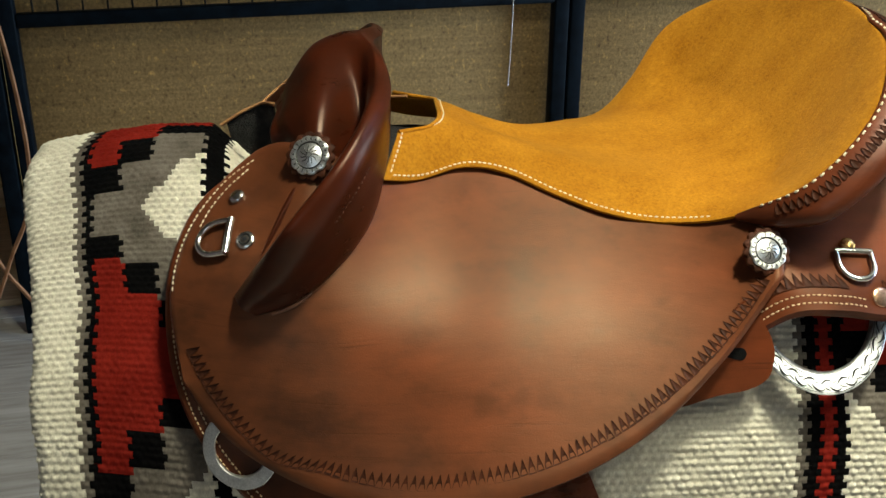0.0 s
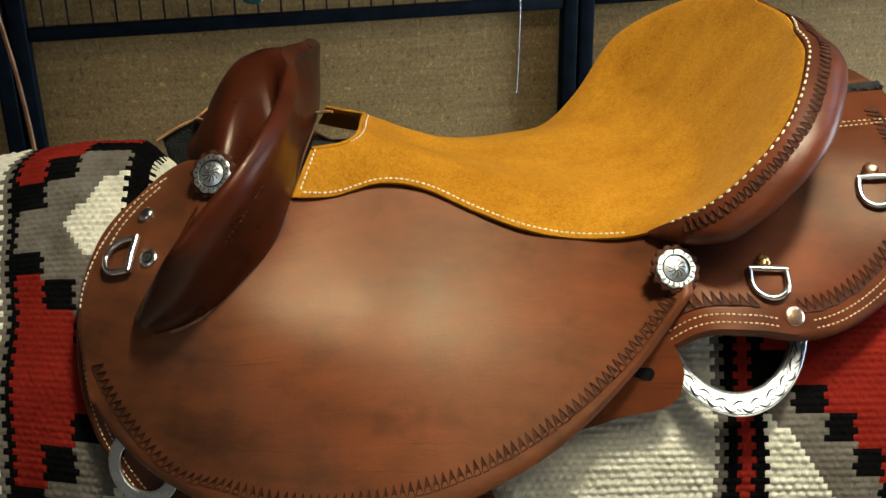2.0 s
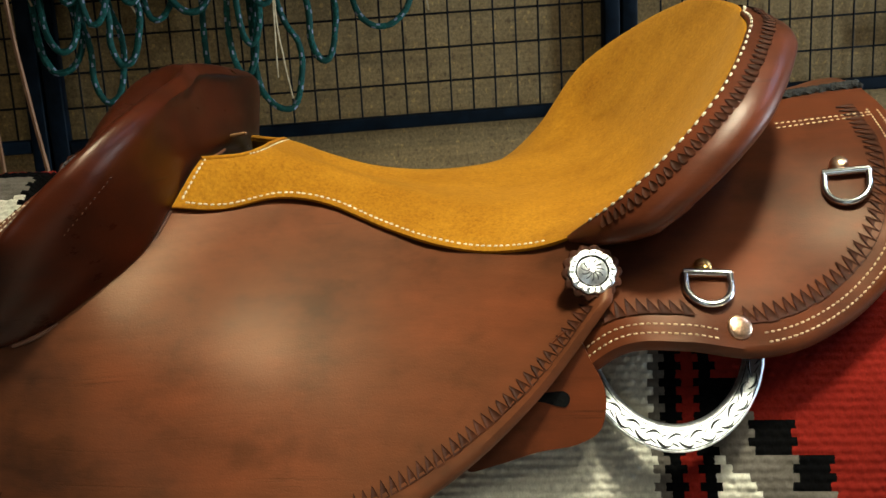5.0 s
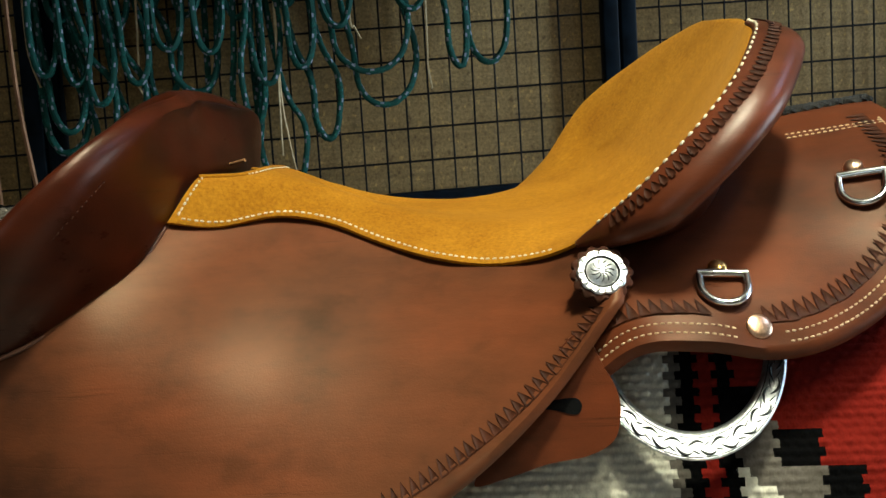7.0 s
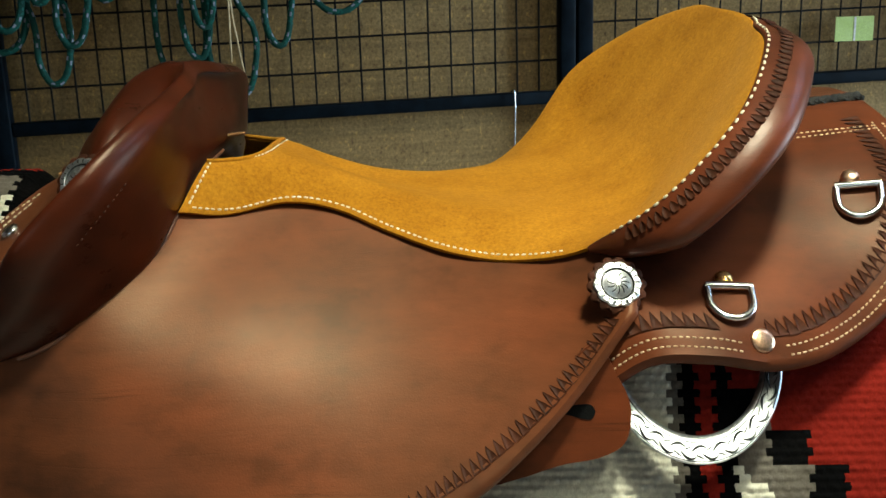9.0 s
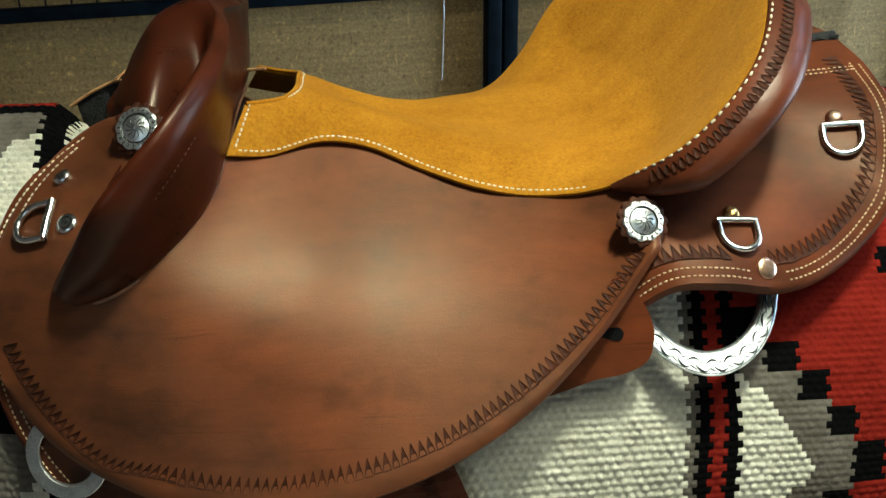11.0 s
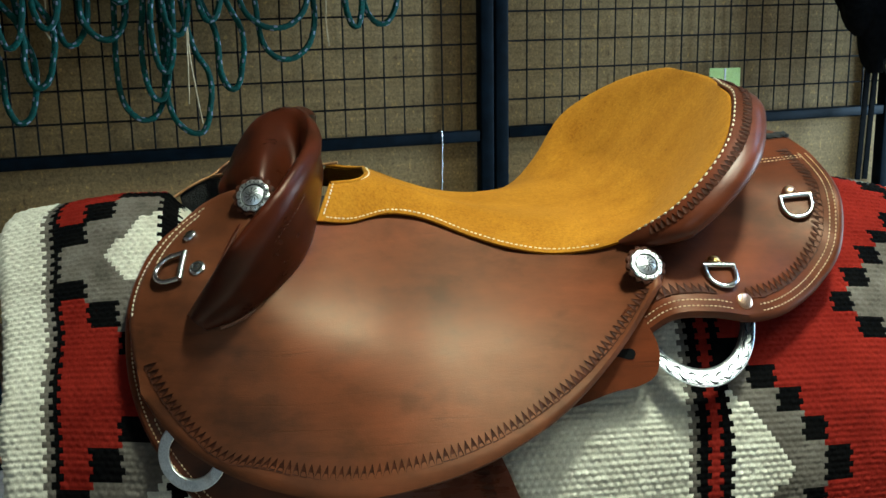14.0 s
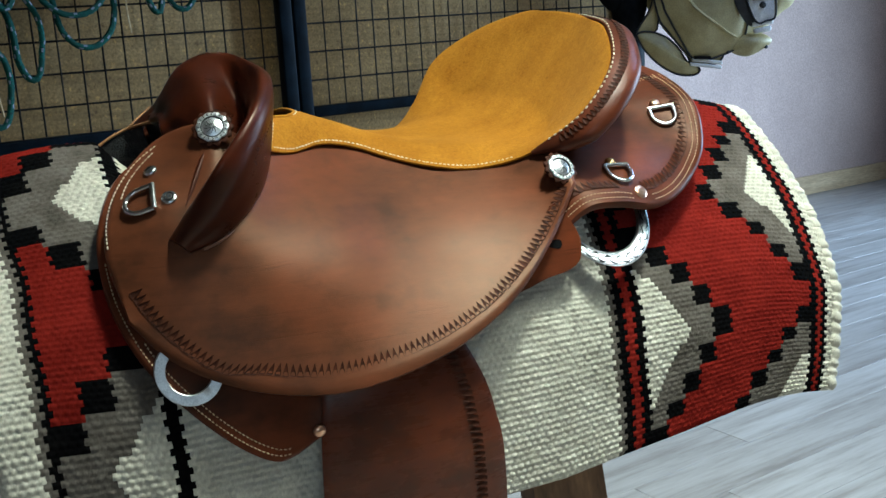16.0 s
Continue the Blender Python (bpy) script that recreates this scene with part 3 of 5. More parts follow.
part("tooled_border", stamps(c, n, w, 0.0066, 0.0125, 0.0070, saw=True), STAMP, rear)
for k in (0, 1):
    a, b = np.array((.231, -.052 - .004 * k, .2775 - .001 * k)), np.array((.165, -.040 - .006 * k, .2665 - .002 * k))
    c, n = drawn_on(rear_face, rn_, [a, (a + b) / 2 + np.array((0, 0, .001)), b], 50)
    part("stitching", capsules(c, n, 0.0026, 0.0014, 0.0012, 0.0007), TAN_THREAD, rear)
for k in range(3):
    lace = [np.array((.155 + .083 * q, .000 + .0052 * math.sin(q * 62 + k * 2.1), .2835 + .0085 * q + .0030 * math.cos(q * 62 + k * 2.1))) for q in np.linspace(0, 1, 70)]
    part("lacing", tube(lace, 0.0029, 7), LACE_HOLLOW, saddle, "black lacing braided between the rear skirts")

# tie strap tab with a slot
T = spline([(.016, .166), (.030, .146), (.0365, .132), (.0375, .120), (.033, .106), (.018, .098), (-.005, .094), (-.030, .0865), (-.048, .084), (-.030, .110), (-.008, .142)], 66, True)
k = len(T)
tab_v = [(x, -.190 - (.160 - z) * .24, z) for x, z in T] + [(x, -.185 - (.160 - z) * .24, z) for x, z in T]
tab = part("tie_tab", (tab_v, [tuple(range(k)), tuple(range(2 * k - 1, k - 1, -1))] + [(i, k + i, k + (i + 1) % k, (i + 1) % k) for i in range(k)]), MID_LEATHER, saddle, "leather tab with a string slot")
# the slot isn't cut: a dull black plate paints its dark opening
SLOT_SHADE = spline([(-.016, .1285), (-.002, .1290), (.008, .1300), (.0135, .1295), (.0160, .1255), (.0135, .1212), (.008, .1215), (-.002, .1240), (-.016, .1240)], 40, True)
hole = [(x, -.1906 - (.160 - z) * .24, z) for x, z in SLOT_SHADE] + [(x, -.1880 - (.160 - z) * .24, z) for x, z in SLOT_SHADE]
part("slot", (hole, [tuple(range(40)), tuple(range(79, 39, -1))] + [(i, 40 + i, 40 + (i + 1) % 40, (i + 1) % 40) for i in range(40)]), NYLON, tab)

# seat
E_NEAR = [(-.2542, -.1149, .2389), (-.2258, -.0963, .2330), (-.1896, -.0756, .2372), (-.1541, -.0707, .2305), (-.1131, -.0829, .2148), (-.0717, -.0995, .2038), (-.0289, -.1111, .2001), (.0181, -.1344, .2134),
          (.0611, -.1659, .2509), (.1079, -.1481, .2975), (.1378, -.0921, .3368), (.1422, -.0472, .3488)]
E_QUART = [(-.2426, -.0775, .2685), (-.2030, -.0549, .2643), (-.1710, -.0406, .2571), (-.1375, -.0385, .2445), (-.1026, -.0430, .2334), (-.0659, -.0524, .2246), (-.0264, -.0629, .2213), (.0236, -.0764, .2211),
           (.0670, -.0948, .2378), (.1083, -.0806, .2873), (.1387, -.0501, .3341), (.1448, -.0300, .3530)]
E_MID = [(-.2442, .0032, .2772), (-.2011, .0031, .2681), (-.1663, .0039, .2490), (-.1311, .0037, .2373), (-.0956, .0039, .2299), (-.0601, .0046, .2264), (-.0196, .0046, .2255), (.0307, .0037, .2354),
         (.0755, -.0004, .2613), (.1116, -.0047, .3033), (.1361, -.0090, .3386), (.1455, -.0110, .3568)]
E_FAR = [(-.2592, .1005, .2450), (-.2273, .0884, .2415), (-.1900, .0709, .2420), (-.1555, .0718, .2367), (-.1168, .0911, .2287), (-.0776, .1128, .2268), (-.0377, .1288, .2311), (-.0019, .1518, .2594),
         (.0382, .1716, .3108), (.0900, .1430, .3468), (.1260, .0789, .3643), (.1363, .0325, .3620)]
settle = np.interp(np.arange(12), [0, 3, 6, 8, 9.5, 11], [.030, .024, .012, .002, .001, .003])[:, None] * np.array((0, 0, 1.0))
E_FAR_QUART = mirrored(np.array(E_QUART)) - settle * 0.75 + (np.array(E_FAR) - mirrored(np.array(E_NEAR)) + settle) * 0.6
E_FAR_QUART[-1] = (.1420, .0110, .3598)
whole_seat = loft([E_NEAR, E_QUART, E_MID, E_FAR_QUART, E_FAR], 140, 97)
# the hand hole: each line of the seat from the pommel to the cantle starts behind it
seat_face = np.empty((120, 97, 3))
for j in range(97):
    s_ = min(1.0, abs(j - 47) / 23.5)
    start = 0.074 * (1 - s_**5) ** 0.25
    at = np.linspace(start, 1, 120) * 139
    i_ = np.minimum(at.astype(int), 138)
    f_ = (at - i_)[:, None]
    seat_face[:, j] = whole_seat[i_, j] * (1 - f_) + whole_seat[i_ + 1, j] * f_
# the leather lies evenly stretched below the crest
ease = np.clip((np.arange(120) - 84) / 22, 0, 1)[1:-1, None, None]
for _ in range(260):
    mean = (seat_face[:-2, 1:-1] + seat_face[2:, 1:-1] + seat_face[1:-1, :-2] + seat_face[1:-1, 2:]) / 4
    seat_face[1:-1, 1:-1] += (mean - seat_face[1:-1, 1:-1]) * ease
seat = part("seat", sheet(seat_face, 0.0030, (0, 0, 1), 0.3, even_n(seat_face)), SUEDE, saddle, "golden suede seat")
en = even_n(seat_face)
en = en if en[..., 2].mean() > 0 else -en


def edge_line(d, i0, i1):
    pts, ns, ways = inset(seat_face, en, d, i0, i1, low=False)
    return pts, ns, ways


c, n, w = edge_line(0.0045, 2, 74)
part("stitching", capsules(c, n, 0.0030, 0.0015, 0.0015, 0.0009), THREAD, seat, "cream waxed stitching")
turn_face, turn_n = seat_face.transpose(1, 0, 2), en.transpose(1, 0, 2)
c, n, w = inset(turn_face, turn_n, 0.0040, 3, 24, low=False)
part("stitching", capsules(c + n * 0.0002, n, 0.0030, 0.0015, 0.0015, 0.0009), THREAD, seat)
c, n, w = inset(turn_face, turn_n, 0.0045, 25, 72, low=False)
part("stitching", capsules(c + n * 0.0002, n, 0.0026, 0.0012, 0.0013, 0.0008), THREAD, seat)
part("keyhole_binding", tube(seat_face[0, 23:73] + np.array((.0006, 0, -.0004)), 0.0019, 8), SUEDE, seat, "turned suede lip of the hand hole")
part("keyhole_binding", tube(spline([(-.262, .020, .2715), (-.250, .012, .2745), (-.234, .004, .2770)], 16), 0.0014, 7), RAW, seat, "raw strap end at the hand hole")

# hollow below the hand hole: a black sheet stands in for its shade
well = loft([[(-.262, -.070, .235), (-.225, -.062, .238), (-.200, -.05, .238)], [(-.262, 0, .225), (-.225, 0, .228), (-.200, 0, .23)], [(-.262, .070, .235), (-.225, .062, .238), (-.200, .05, .238)]], 12, 14)
part("tree_lining", sheet(well, 0.004, (0, 0, 1)), LACE_HOLLOW, saddle)

def shell(g, n):
    """A closed skin 3 mm thick below the face g."""
    nu, nv = g.shape[:2]
    v = np.vstack([g.reshape(-1, 3), (g - n * 0.003).reshape(-1, 3)])
    return v, quads(nu, nv) + quads(nu, nv, nu * nv, True)


# cantle with its rolled binding
rim = even(np.vstack([spline(np.vstack([E_NEAR[7:], [E_QUART[-1], E_MID[-1], E_FAR_QUART[-1]], E_FAR[:6:-1]]), 400)]), 0.0005)
rim = rim[np.linspace(0, len(rim) - 1, 160).astype(int)]
BACK = unit(np.array((0.545, -0.12, -0.835)))
tang = unit(np.gradient(rim, axis=0))
out = rim - np.array((0.035, 0.0, 0.245))
out = out - (out * tang).sum(-1, keepdims=True) * tang
out = unit(out - (out @ BACK)[:, None] * BACK)
grow = np.interp(np.linspace(-1, 1, 160), [-1.0, -.92, -.8, -.5, -.20, -.12, -.05, .02, .10, 1.0], [.12, .50, .85, 1, 1, .80, .34, .06, .02, .02])[:, None]


def ring_at(o, b):
    return rim + out * o * grow + BACK * b * grow


bands = [ring_at(-.001, .002), ring_at(.002, -.001), ring_at(.008, .003), ring_at(.014, .009), ring_at(.019, .017), ring_at(.0205, .024), ring_at(.019, .030),
         ring_at(.014, .034), ring_at(.006, .036), ring_at(-.006, .036), ring_at(-.02, .034)]
base = rim * np.array((0.55, 0.72, 0.0)) + np.array((0.035, 0, 0.205)) + np.array((0, 0, 0.12)) * (rim[:, 2:3] - 0.216)
cantle_face = np.stack([spline(r, 56) for r in np.stack(bands + [bands[-1] * (1 - q) + base * q for q in (.04, .14, .36, .68, 1.0)], 1)])
cantle_face += np.interp(np.arange(160), [68, 90, 159], [0, 1, 1])[:, None, None] * np.array((.013, 0, -.007))
cn = normals(cantle_face)
cn = cn if (cn[:, 10] * (out - BACK * 0.6)).sum() > 0 else -cn
cantle = part("cantle", shell(cantle_face, cn), RED_LEATHER, saddle, "rolled leather cantle with a stamped band")
part("stitching", capsules(cantle_face[6:79, 5] + cn[6:79, 5] * 0.0003, cn[6:79, 5], 0.0038, 0.0034, 0.0019, 0.0011), THREAD, cantle)
c = cantle_face[10:86, 10]
part("tooled_border", stamps(c, cn[10:86, 10], cantle_face[10:86, 7] - c, 0.0058, 0.0092, 0.0050), STAMP, cantle)

# pommel: the fork with its two swept swells
P = {"lip": [(-.35, -.18, .158), (-.33, -.128, .175), (-.327, -.096, .205), (-.337, -.075, .236), (-.344, -.064, .258), (-.342, -.03, .268), (-.347, .004, .266)],
     "base": [(-.351, -.182, .16), (-.33, -.135, .18), (-.325, -.106, .213), (-.328, -.089, .25), (-.339, -.068, .269), (-.338, -.032, .278), (-.342, 0, .278)],
     "front": [(-.3535, -.184, .166), (-.339, -.154, .19), (-.328, -.135, .222), (-.319, -.115, .258), (-.327, -.08, .282), (-.331, -.038, .292), (-.335, -.002, .294)],
     "face": [(-.3555, -.186, .17), (-.345, -.174, .2), (-.329, -.157, .23), (-.306, -.13, .264), (-.303, -.094, .297), (-.309, -.048, .315), (-.315, -.006, .321)],
     "crease": [(-.358, -.186, .172), (-.341, -.176, .200), (-.310, -.149, .2255), (-.273, -.102, .257), (-.271, -.073, .290), (-.279, -.040, .3205), (-.291, -.007, .3335)],
     "fold": [(-.363, -.188, .176), (-.345, -.2, .203), (-.32, -.209, .237), (-.285, -.176, .273), (-.266, -.116, .302), (-.266, -.050, .326), (-.276, -.007, .3335)],
     "brow": [(-.359, -.202, .177), (-.339, -.215, .208), (-.315, -.224, .244), (-.28, -.196, .284), (-.261, -.138, .312), (-.260, -.058, .327), (-.271, -.007, .3335)],
     "cheek": [(-.355, -.205, .173), (-.327, -.218, .201), (-.298, -.218, .237), (-.267, -.19, .276), (-.250, -.135, .308), (-.252, -.062, .319), (-.262, -.007, .326)],
     "swell": [(-.35, -.202, .168), (-.318, -.207, .19), (-.287, -.196, .222), (-.259, -.164, .263), (-.249, -.122, .299), (-.254, -.064, .311), (-.263, -.007, .317)],
     "foot": [(-.347, -.198, .164), (-.319, -.196, .173), (-.291, -.177, .189), (-.268, -.144, .209), (-.257, -.111, .236), (-.252, -.064, .258), (-.250, -.004, .266)],
     "under": [(-.35, -.19, .162), (-.33, -.176, .17), (-.315, -.146, .186), (-.3, -.115, .21), (-.3, -.08, .23), (-.305, -.04, .24), (-.305, 0, .243)]}
rails = [spline(fork_both(P[k]), 121) for k in ("lip", "base", "front", "face", "crease", "fold", "brow", "cheek", "swell", "foot", "under")]
rows = np.stack(rails, 1)
pommel_face = np.stack([spline(r, 66, True) for r in rows])
pv = pommel_face.reshape(-1, 3)
pf = quads(121, 66, 0, True, False, True) + [tuple(range(66)), tuple(120 * 66 + k for k in reversed(range(66)))]
pommel = part("pommel", (pv, pf), (DARK_LEATHER, LACE_HOLLOW), saddle, "dark brown leather pommel with swept swells", sharp=70)
# the underside is coloured black for the shade in the gullet
pommel.data.polygons.foreach_set("material_index", [1 if k < 120 * 66 and k % 66 >= 60 else 0 for k in range(len(pf))])
foot = np.array(spline(P["foot"], 60))
part("welt", tube(foot[4:] + np.array((0, -.001, -.001)), 0.0016, 8), EDGE, pommel)
seam = np.array(spline(P["cheek"], 60)) * 0.6 + np.array(spline(P["swell"], 60)) * 0.4
part("seam", capsules(seam[21:31] + np.array((.0012, -.0012, .0004)), np.tile((0.6, -0.7, 0.3), (10, 1)), 0.0022, 0.002, 0.0009, 0.0004), STAMP, pommel)
lip = spline([(-.343, -.060, .262), (-.341, -.028, .270), (-.344, .005, .2685), (-.355, .032, .2645), (-.367, .050, .2605), (-.386, .050, .252), (-.404, .048, .241)], 70)
part("gullet_lip", tube(lip, 0.0016, 8), RAW, pommel, "raw edge of the gullet leather")
wing = loft([[(-.367, .050, .2605), (-.354, .063, .270), (-.340, .072, .280)], [(-.340, .004, .2690), (-.326, .020, .290), (-.314, .040, .302)]], 14, 10)
part("far_swell", sheet(wing, 0.003, (-1, -.3, .2)), DARK_LEATHER, pommel)
part("gullet_lip", tube(spline([(-.367, .050, .2605), (-.354, .063, .270), (-.340, .072, .280)], 20), 0.0012, 8), RAW, pommel)
# black sheet that paints the gullet's shade over the blanket behind
lining = loft([lip[36:][::6], [p + np.array((.016, .006, -.085)) for p in lip[36:][::6]]], 20, 8)
part("gullet_lining", sheet(lining, 0.003, (0, -1, 0)), LACE_HOLLOW, saddle, "black sheet standing in for the shade in the gullet")

# fender below the jockey
F_TOP = [(-.248, -.214, .085), (-.205, -.216, .085), (-.165, -.214, .090), (-.128, -.208, .095)]
F_A = [(-.251, -.232, .032), (-.205, -.238, .032), (-.155, -.238, .032), (-.099, -.233, .032)]
F_B = [(-.257, -.240, -.016), (-.205, -.246, -.016), (-.150, -.246, -.016), (-.084, -.238, -.016)]
F_C = [(-.260, -.242, -.090), (-.205, -.249, -.090), (-.148, -.249, -.090), (-.076, -.240, -.090)]
F_D = [(-.262, -.240, -.330), (-.205, -.246, -.330), (-.150, -.246, -.330), (-.082, -.240, -.330)]
fender_face = loft([F_TOP, F_A, F_B, F_C, F_D], 30, 50)
fender = part("fender", sheet(fender_face, 0.005, (0, -1, 0)), FENDER_LEATHER, saddle, "dark leather fender hanging below the flap")
fn = np.tile((0.0, -1.0, 0.0), (50, 1))
part("tooled_border", stamps(fender_face[25, 6:] + np.array((0, -.0008, 0)), fn, np.tile((-1.0, 0, 0), (50, 1)), 0.0062, 0.012, 0.005), STAMP, fender)
part("fender", sheet(mirrored(fender_face), 0.005, (0, 1, 0)), LEATHER, saddle)
part("button", placed(turned([(.001, .0035), (.0035, .0033), (.0055, .002), (.006, 0)], 16), on_normal((-.258, -.2385, -.003), (0, -1, 0.1))), COPPER, skirt, "small copper rivet")

# metal fittings


def concho(p, nrm, r, name="concho"):
    m = on_normal(p, nrm)
    rosette = part("rosette", placed(turned([(r * 1.18, 0), (r * 1.20, .0018), (r * 1.13, .0030), (r * 0.2, .0034)], 112, 14, 0.11), m), STAMP, saddle, "scalloped dark leather rosette")
    metal = part(name, placed(turned([(r * 0.95, .0034), (r * .97, .0040), (r * .92, .0050), (r * .72, .0050), (r * .69, .0043), (r * .58, .0043), (r * .50, .0054), (r * .05, .0060)], 120, 10, 0.075), m), BRIGHT, rosette, "engraved silver concho")
    marks = []
    for k in range(20):
        a = 2 * math.pi * k / 20
        marks.append(tube([(r * q * math.cos(a + b), r * q * math.sin(a + b), .0051) for q, b in ((.76, 0), (.82, .06), (.88, .0))], 0.0004, 5))
    for k in range(11):
        a = 2 * math.pi * k / 11
        marks.append(tube([(r * q * math.cos(a + b), r * q * math.sin(a + b), .0061 - .0012 * q) for q, b in ((.10, 0.0), (.22, .3), (.36, .15), (.46, 0.0))], 0.00035, 5))
    marks.append(tube([(r * .66 * math.cos(a), r * .66 * math.sin(a), .0045) for a in np.linspace(0, 2 * math.pi, 48, endpoint=False)], 0.0005, 5, True))
    part("engraving", placed(join(*marks), m), TARNISH, metal)


concho((-.3075, -.1375, .2645), (-.24, -.82, .52), 0.0152)
concho((.0315, -.1705, .1965), (.10, -.80, .58), 0.0150)


def d_ring(p, nrm, up, wide=0.0270, tall=0.0255, wire=0.0024):
    """A nickel ring with one flat side, on a leather loop's flat side up."""
    m = on_normal(p, nrm, up, 0.0030)
    w, h = wide / 2, tall
    arc = [(-w, 0, 0), (-w, -h * .25, 0)] + [(-w * math.cos(a), -h * .40 - h * .58 * math.sin(a), 0) for a in np.linspace(0.15, math.pi - 0.15, 9)] + [(w, -h * .25, 0), (w, 0, 0)]
    bow = spline(arc, 48)
    ring = part("d_ring", placed(tube(bow, wire, 8), m), CHROME, saddle, "bright nickel D-shaped ring")
    part("bar", placed(tube([(-w - .001, 0.0005, 0), (0, 0.0005, .0004), (w + .001, 0.0005, 0)], wire * 1.15, 10), m), CHROME, ring)


jq, jnn = close_to(jockey_face, jn, (-.378, -.160, .209))
ring_at_face = np.array((-.3700, -.161, .2125))
d_ring(ring_at_face - jnn * ((ring_at_face - jq) @ jnn), jnn, (0.95, -0.10, -0.02), 0.0275, 0.027, 0.0025)
q, m_ = close_to(rear_face, rn_, (.103, -.165, .192))
d_ring(q, m_, (0.05, 0.3, 1))
q, m_ = close_to(rear_face, rn_, (.203, -.105, .243))
d_ring(q, m_, (0.0, 0.4, 1))


def stud(p, nrm, r, h, mat, label, hole=False, name="rivet"):
    prof = [(r, 0), (r, h * .35), (r * .9, h * .75), (r * .6, h), (r * .05, h * 1.08)]
    s = part(name, placed(turned(prof, 20), on_normal(p, nrm)), mat, saddle, label)
    if hole:
        part("recess", placed(turned([(r * .62, h * 1.0), (r * .60, h * 1.12), (r * .5, h * 1.12), (r * .46, h * 1.02)], 20), on_normal(p, nrm)), TARNISH, s)
        part("slot", placed(turned([(r * .26, h * 1.05), (r * .24, h * 1.16), (r * .02, h * 1.16)], 4), on_normal(p, nrm)), BLACK, s)


for p, r, h, mt, lb, ho, fc, nn in (((-.3555, -.163, .2080), .0074, .0026, CHROME, "nickel screw with a square recess", True, jockey_face, jn),
                                    ((-.366, -.127, .231), .0064, .0036, CHROME, "domed nickel stud", False, jockey_face, jn),
                                    ((.1190, -.191, .168), .0078, .0018, COPPER, "polished copper rivet", False, rear_face, rn_),
                                    ((.101, -.158, .199), .0062, .0050, BRASS, "domed brass button", False, rear_face, rn_),
                                    ((.198, -.097, .248), .0062, .0050, COPPER, "domed copper button", False, rear_face, rn_)):
    q, m_ = close_to(fc, nn, p)
    stud(np.array(p) - m_ * ((np.array(p) - q) @ m_), m_, r, h, mt, lb, ho)

# engraved rear rigging ring
RC, RR = np.array((.0790, -.1515, .1558)), 0.0540
LEAN = 0.97
th = np.linspace(0, 2 * math.pi, 96, endpoint=False)
prof = [(-.0062, -.001), (-.0062, .0014), (-.0050, .0030), (0, .0036), (.0050, .0030), (.0062, .0014), (.0062, -.001)]
rv = np.array([[RC[0] + (RR + a) * math.cos(t), RC[1] - b + LEAN * (RR + a) * math.sin(t), RC[2] + (RR + a) * math.sin(t)] for t in th for a, b in prof])
ring = part("rigging_ring", (rv, quads(96, 7, 0, True, True, True)), SILVER, saddle, "wide silver ring engraved with leaves")
leaves = []


def on_ring(rr, t, h):
    return (RC[0] + rr * math.cos(t), RC[1] - h + LEAN * rr * math.sin(t), RC[2] + rr * math.sin(t))


for k in range(52):
    t0 = 2 * math.pi * k / 52
    side = 1 if k % 2 else -1
    stem = [on_ring(RR + side * 0.0032 * math.sin(2.6 * q), t0 + 0.19 * q, .0038) for q in np.linspace(0, 1, 6)]
    leaves.append(tube(stem, [.0001, .0006, .0009, .0008, .0005, .0001], 5))
    vein = [on_ring(RR - side * (0.0008 + 0.0020 * q), t0 + 0.05 + 0.09 * q, .0038) for q in np.linspace(0, 1, 4)]
    leaves.append(tube(vein, [.0001, .0004, .0004, .0001], 5))
for rr in (RR - .0043, RR + .0043):
    leaves.append(tube([on_ring(rr, t, .0032) for t in th], .0003, 5, True))
part("engraving", join(*leaves), TARNISH, ring, "dark engraved leaf pattern")

# plain front rigging ring
FC, FR = np.array((-.3625, -.2190, .0655)), 0.0235
fv = np.array([[FC[0] + (FR + a) * math.cos(t), FC[1] - b + (FR + a) * (-.22 * math.cos(t) + .30 * math.sin(t)), FC[2] + (FR + a) * math.sin(t)] for t in th for a, b in ((-.0046, -.0012), (-.0046, .0009), (-.0040, .0014), (.0040, .0014), (.0046, .0009), (.0046, -.0012))])
part("front_ring", (fv, quads(96, 6, 0, True, True, True)), STEEL, saddle, "flat dull steel ring", sharp=30)

# ---- woven blanket ----
PROFILE = [(0, .252), (.030, .246), (.070, .216), (.115, .176), (.160, .125), (.190, .075), (.208, .020), (.216, -.040), (.222, -.130), (.224, -.260)]
arc = even(np.array([(0, y, z) for y, z in spline(np.array([(y, z) for y, z in PROFILE]), 200)]), 0.0005)
ARC_LEN = 0.0005


def over(v):
    """The place across the blanket at v metres from its ridge; the far side has v below 0."""
    a = np.abs(np.asarray(v)) / ARC_LEN
    i = np.clip(a.astype(int), 0, len(arc) - 2)
    p = arc[i] + (arc[i + 1] - arc[i]) * (a - i)[..., None]
    return np.where(np.asarray(v) > 0, -1.0, 1.0) * p[..., 1], p[..., 2]


def repeat(v, centre, period=0.26):
    return abs((v - centre + period / 2) % period - period / 2)


CREAM_W, GREY_W, BLACK_W, RED_W = 0, 1, 2, 3


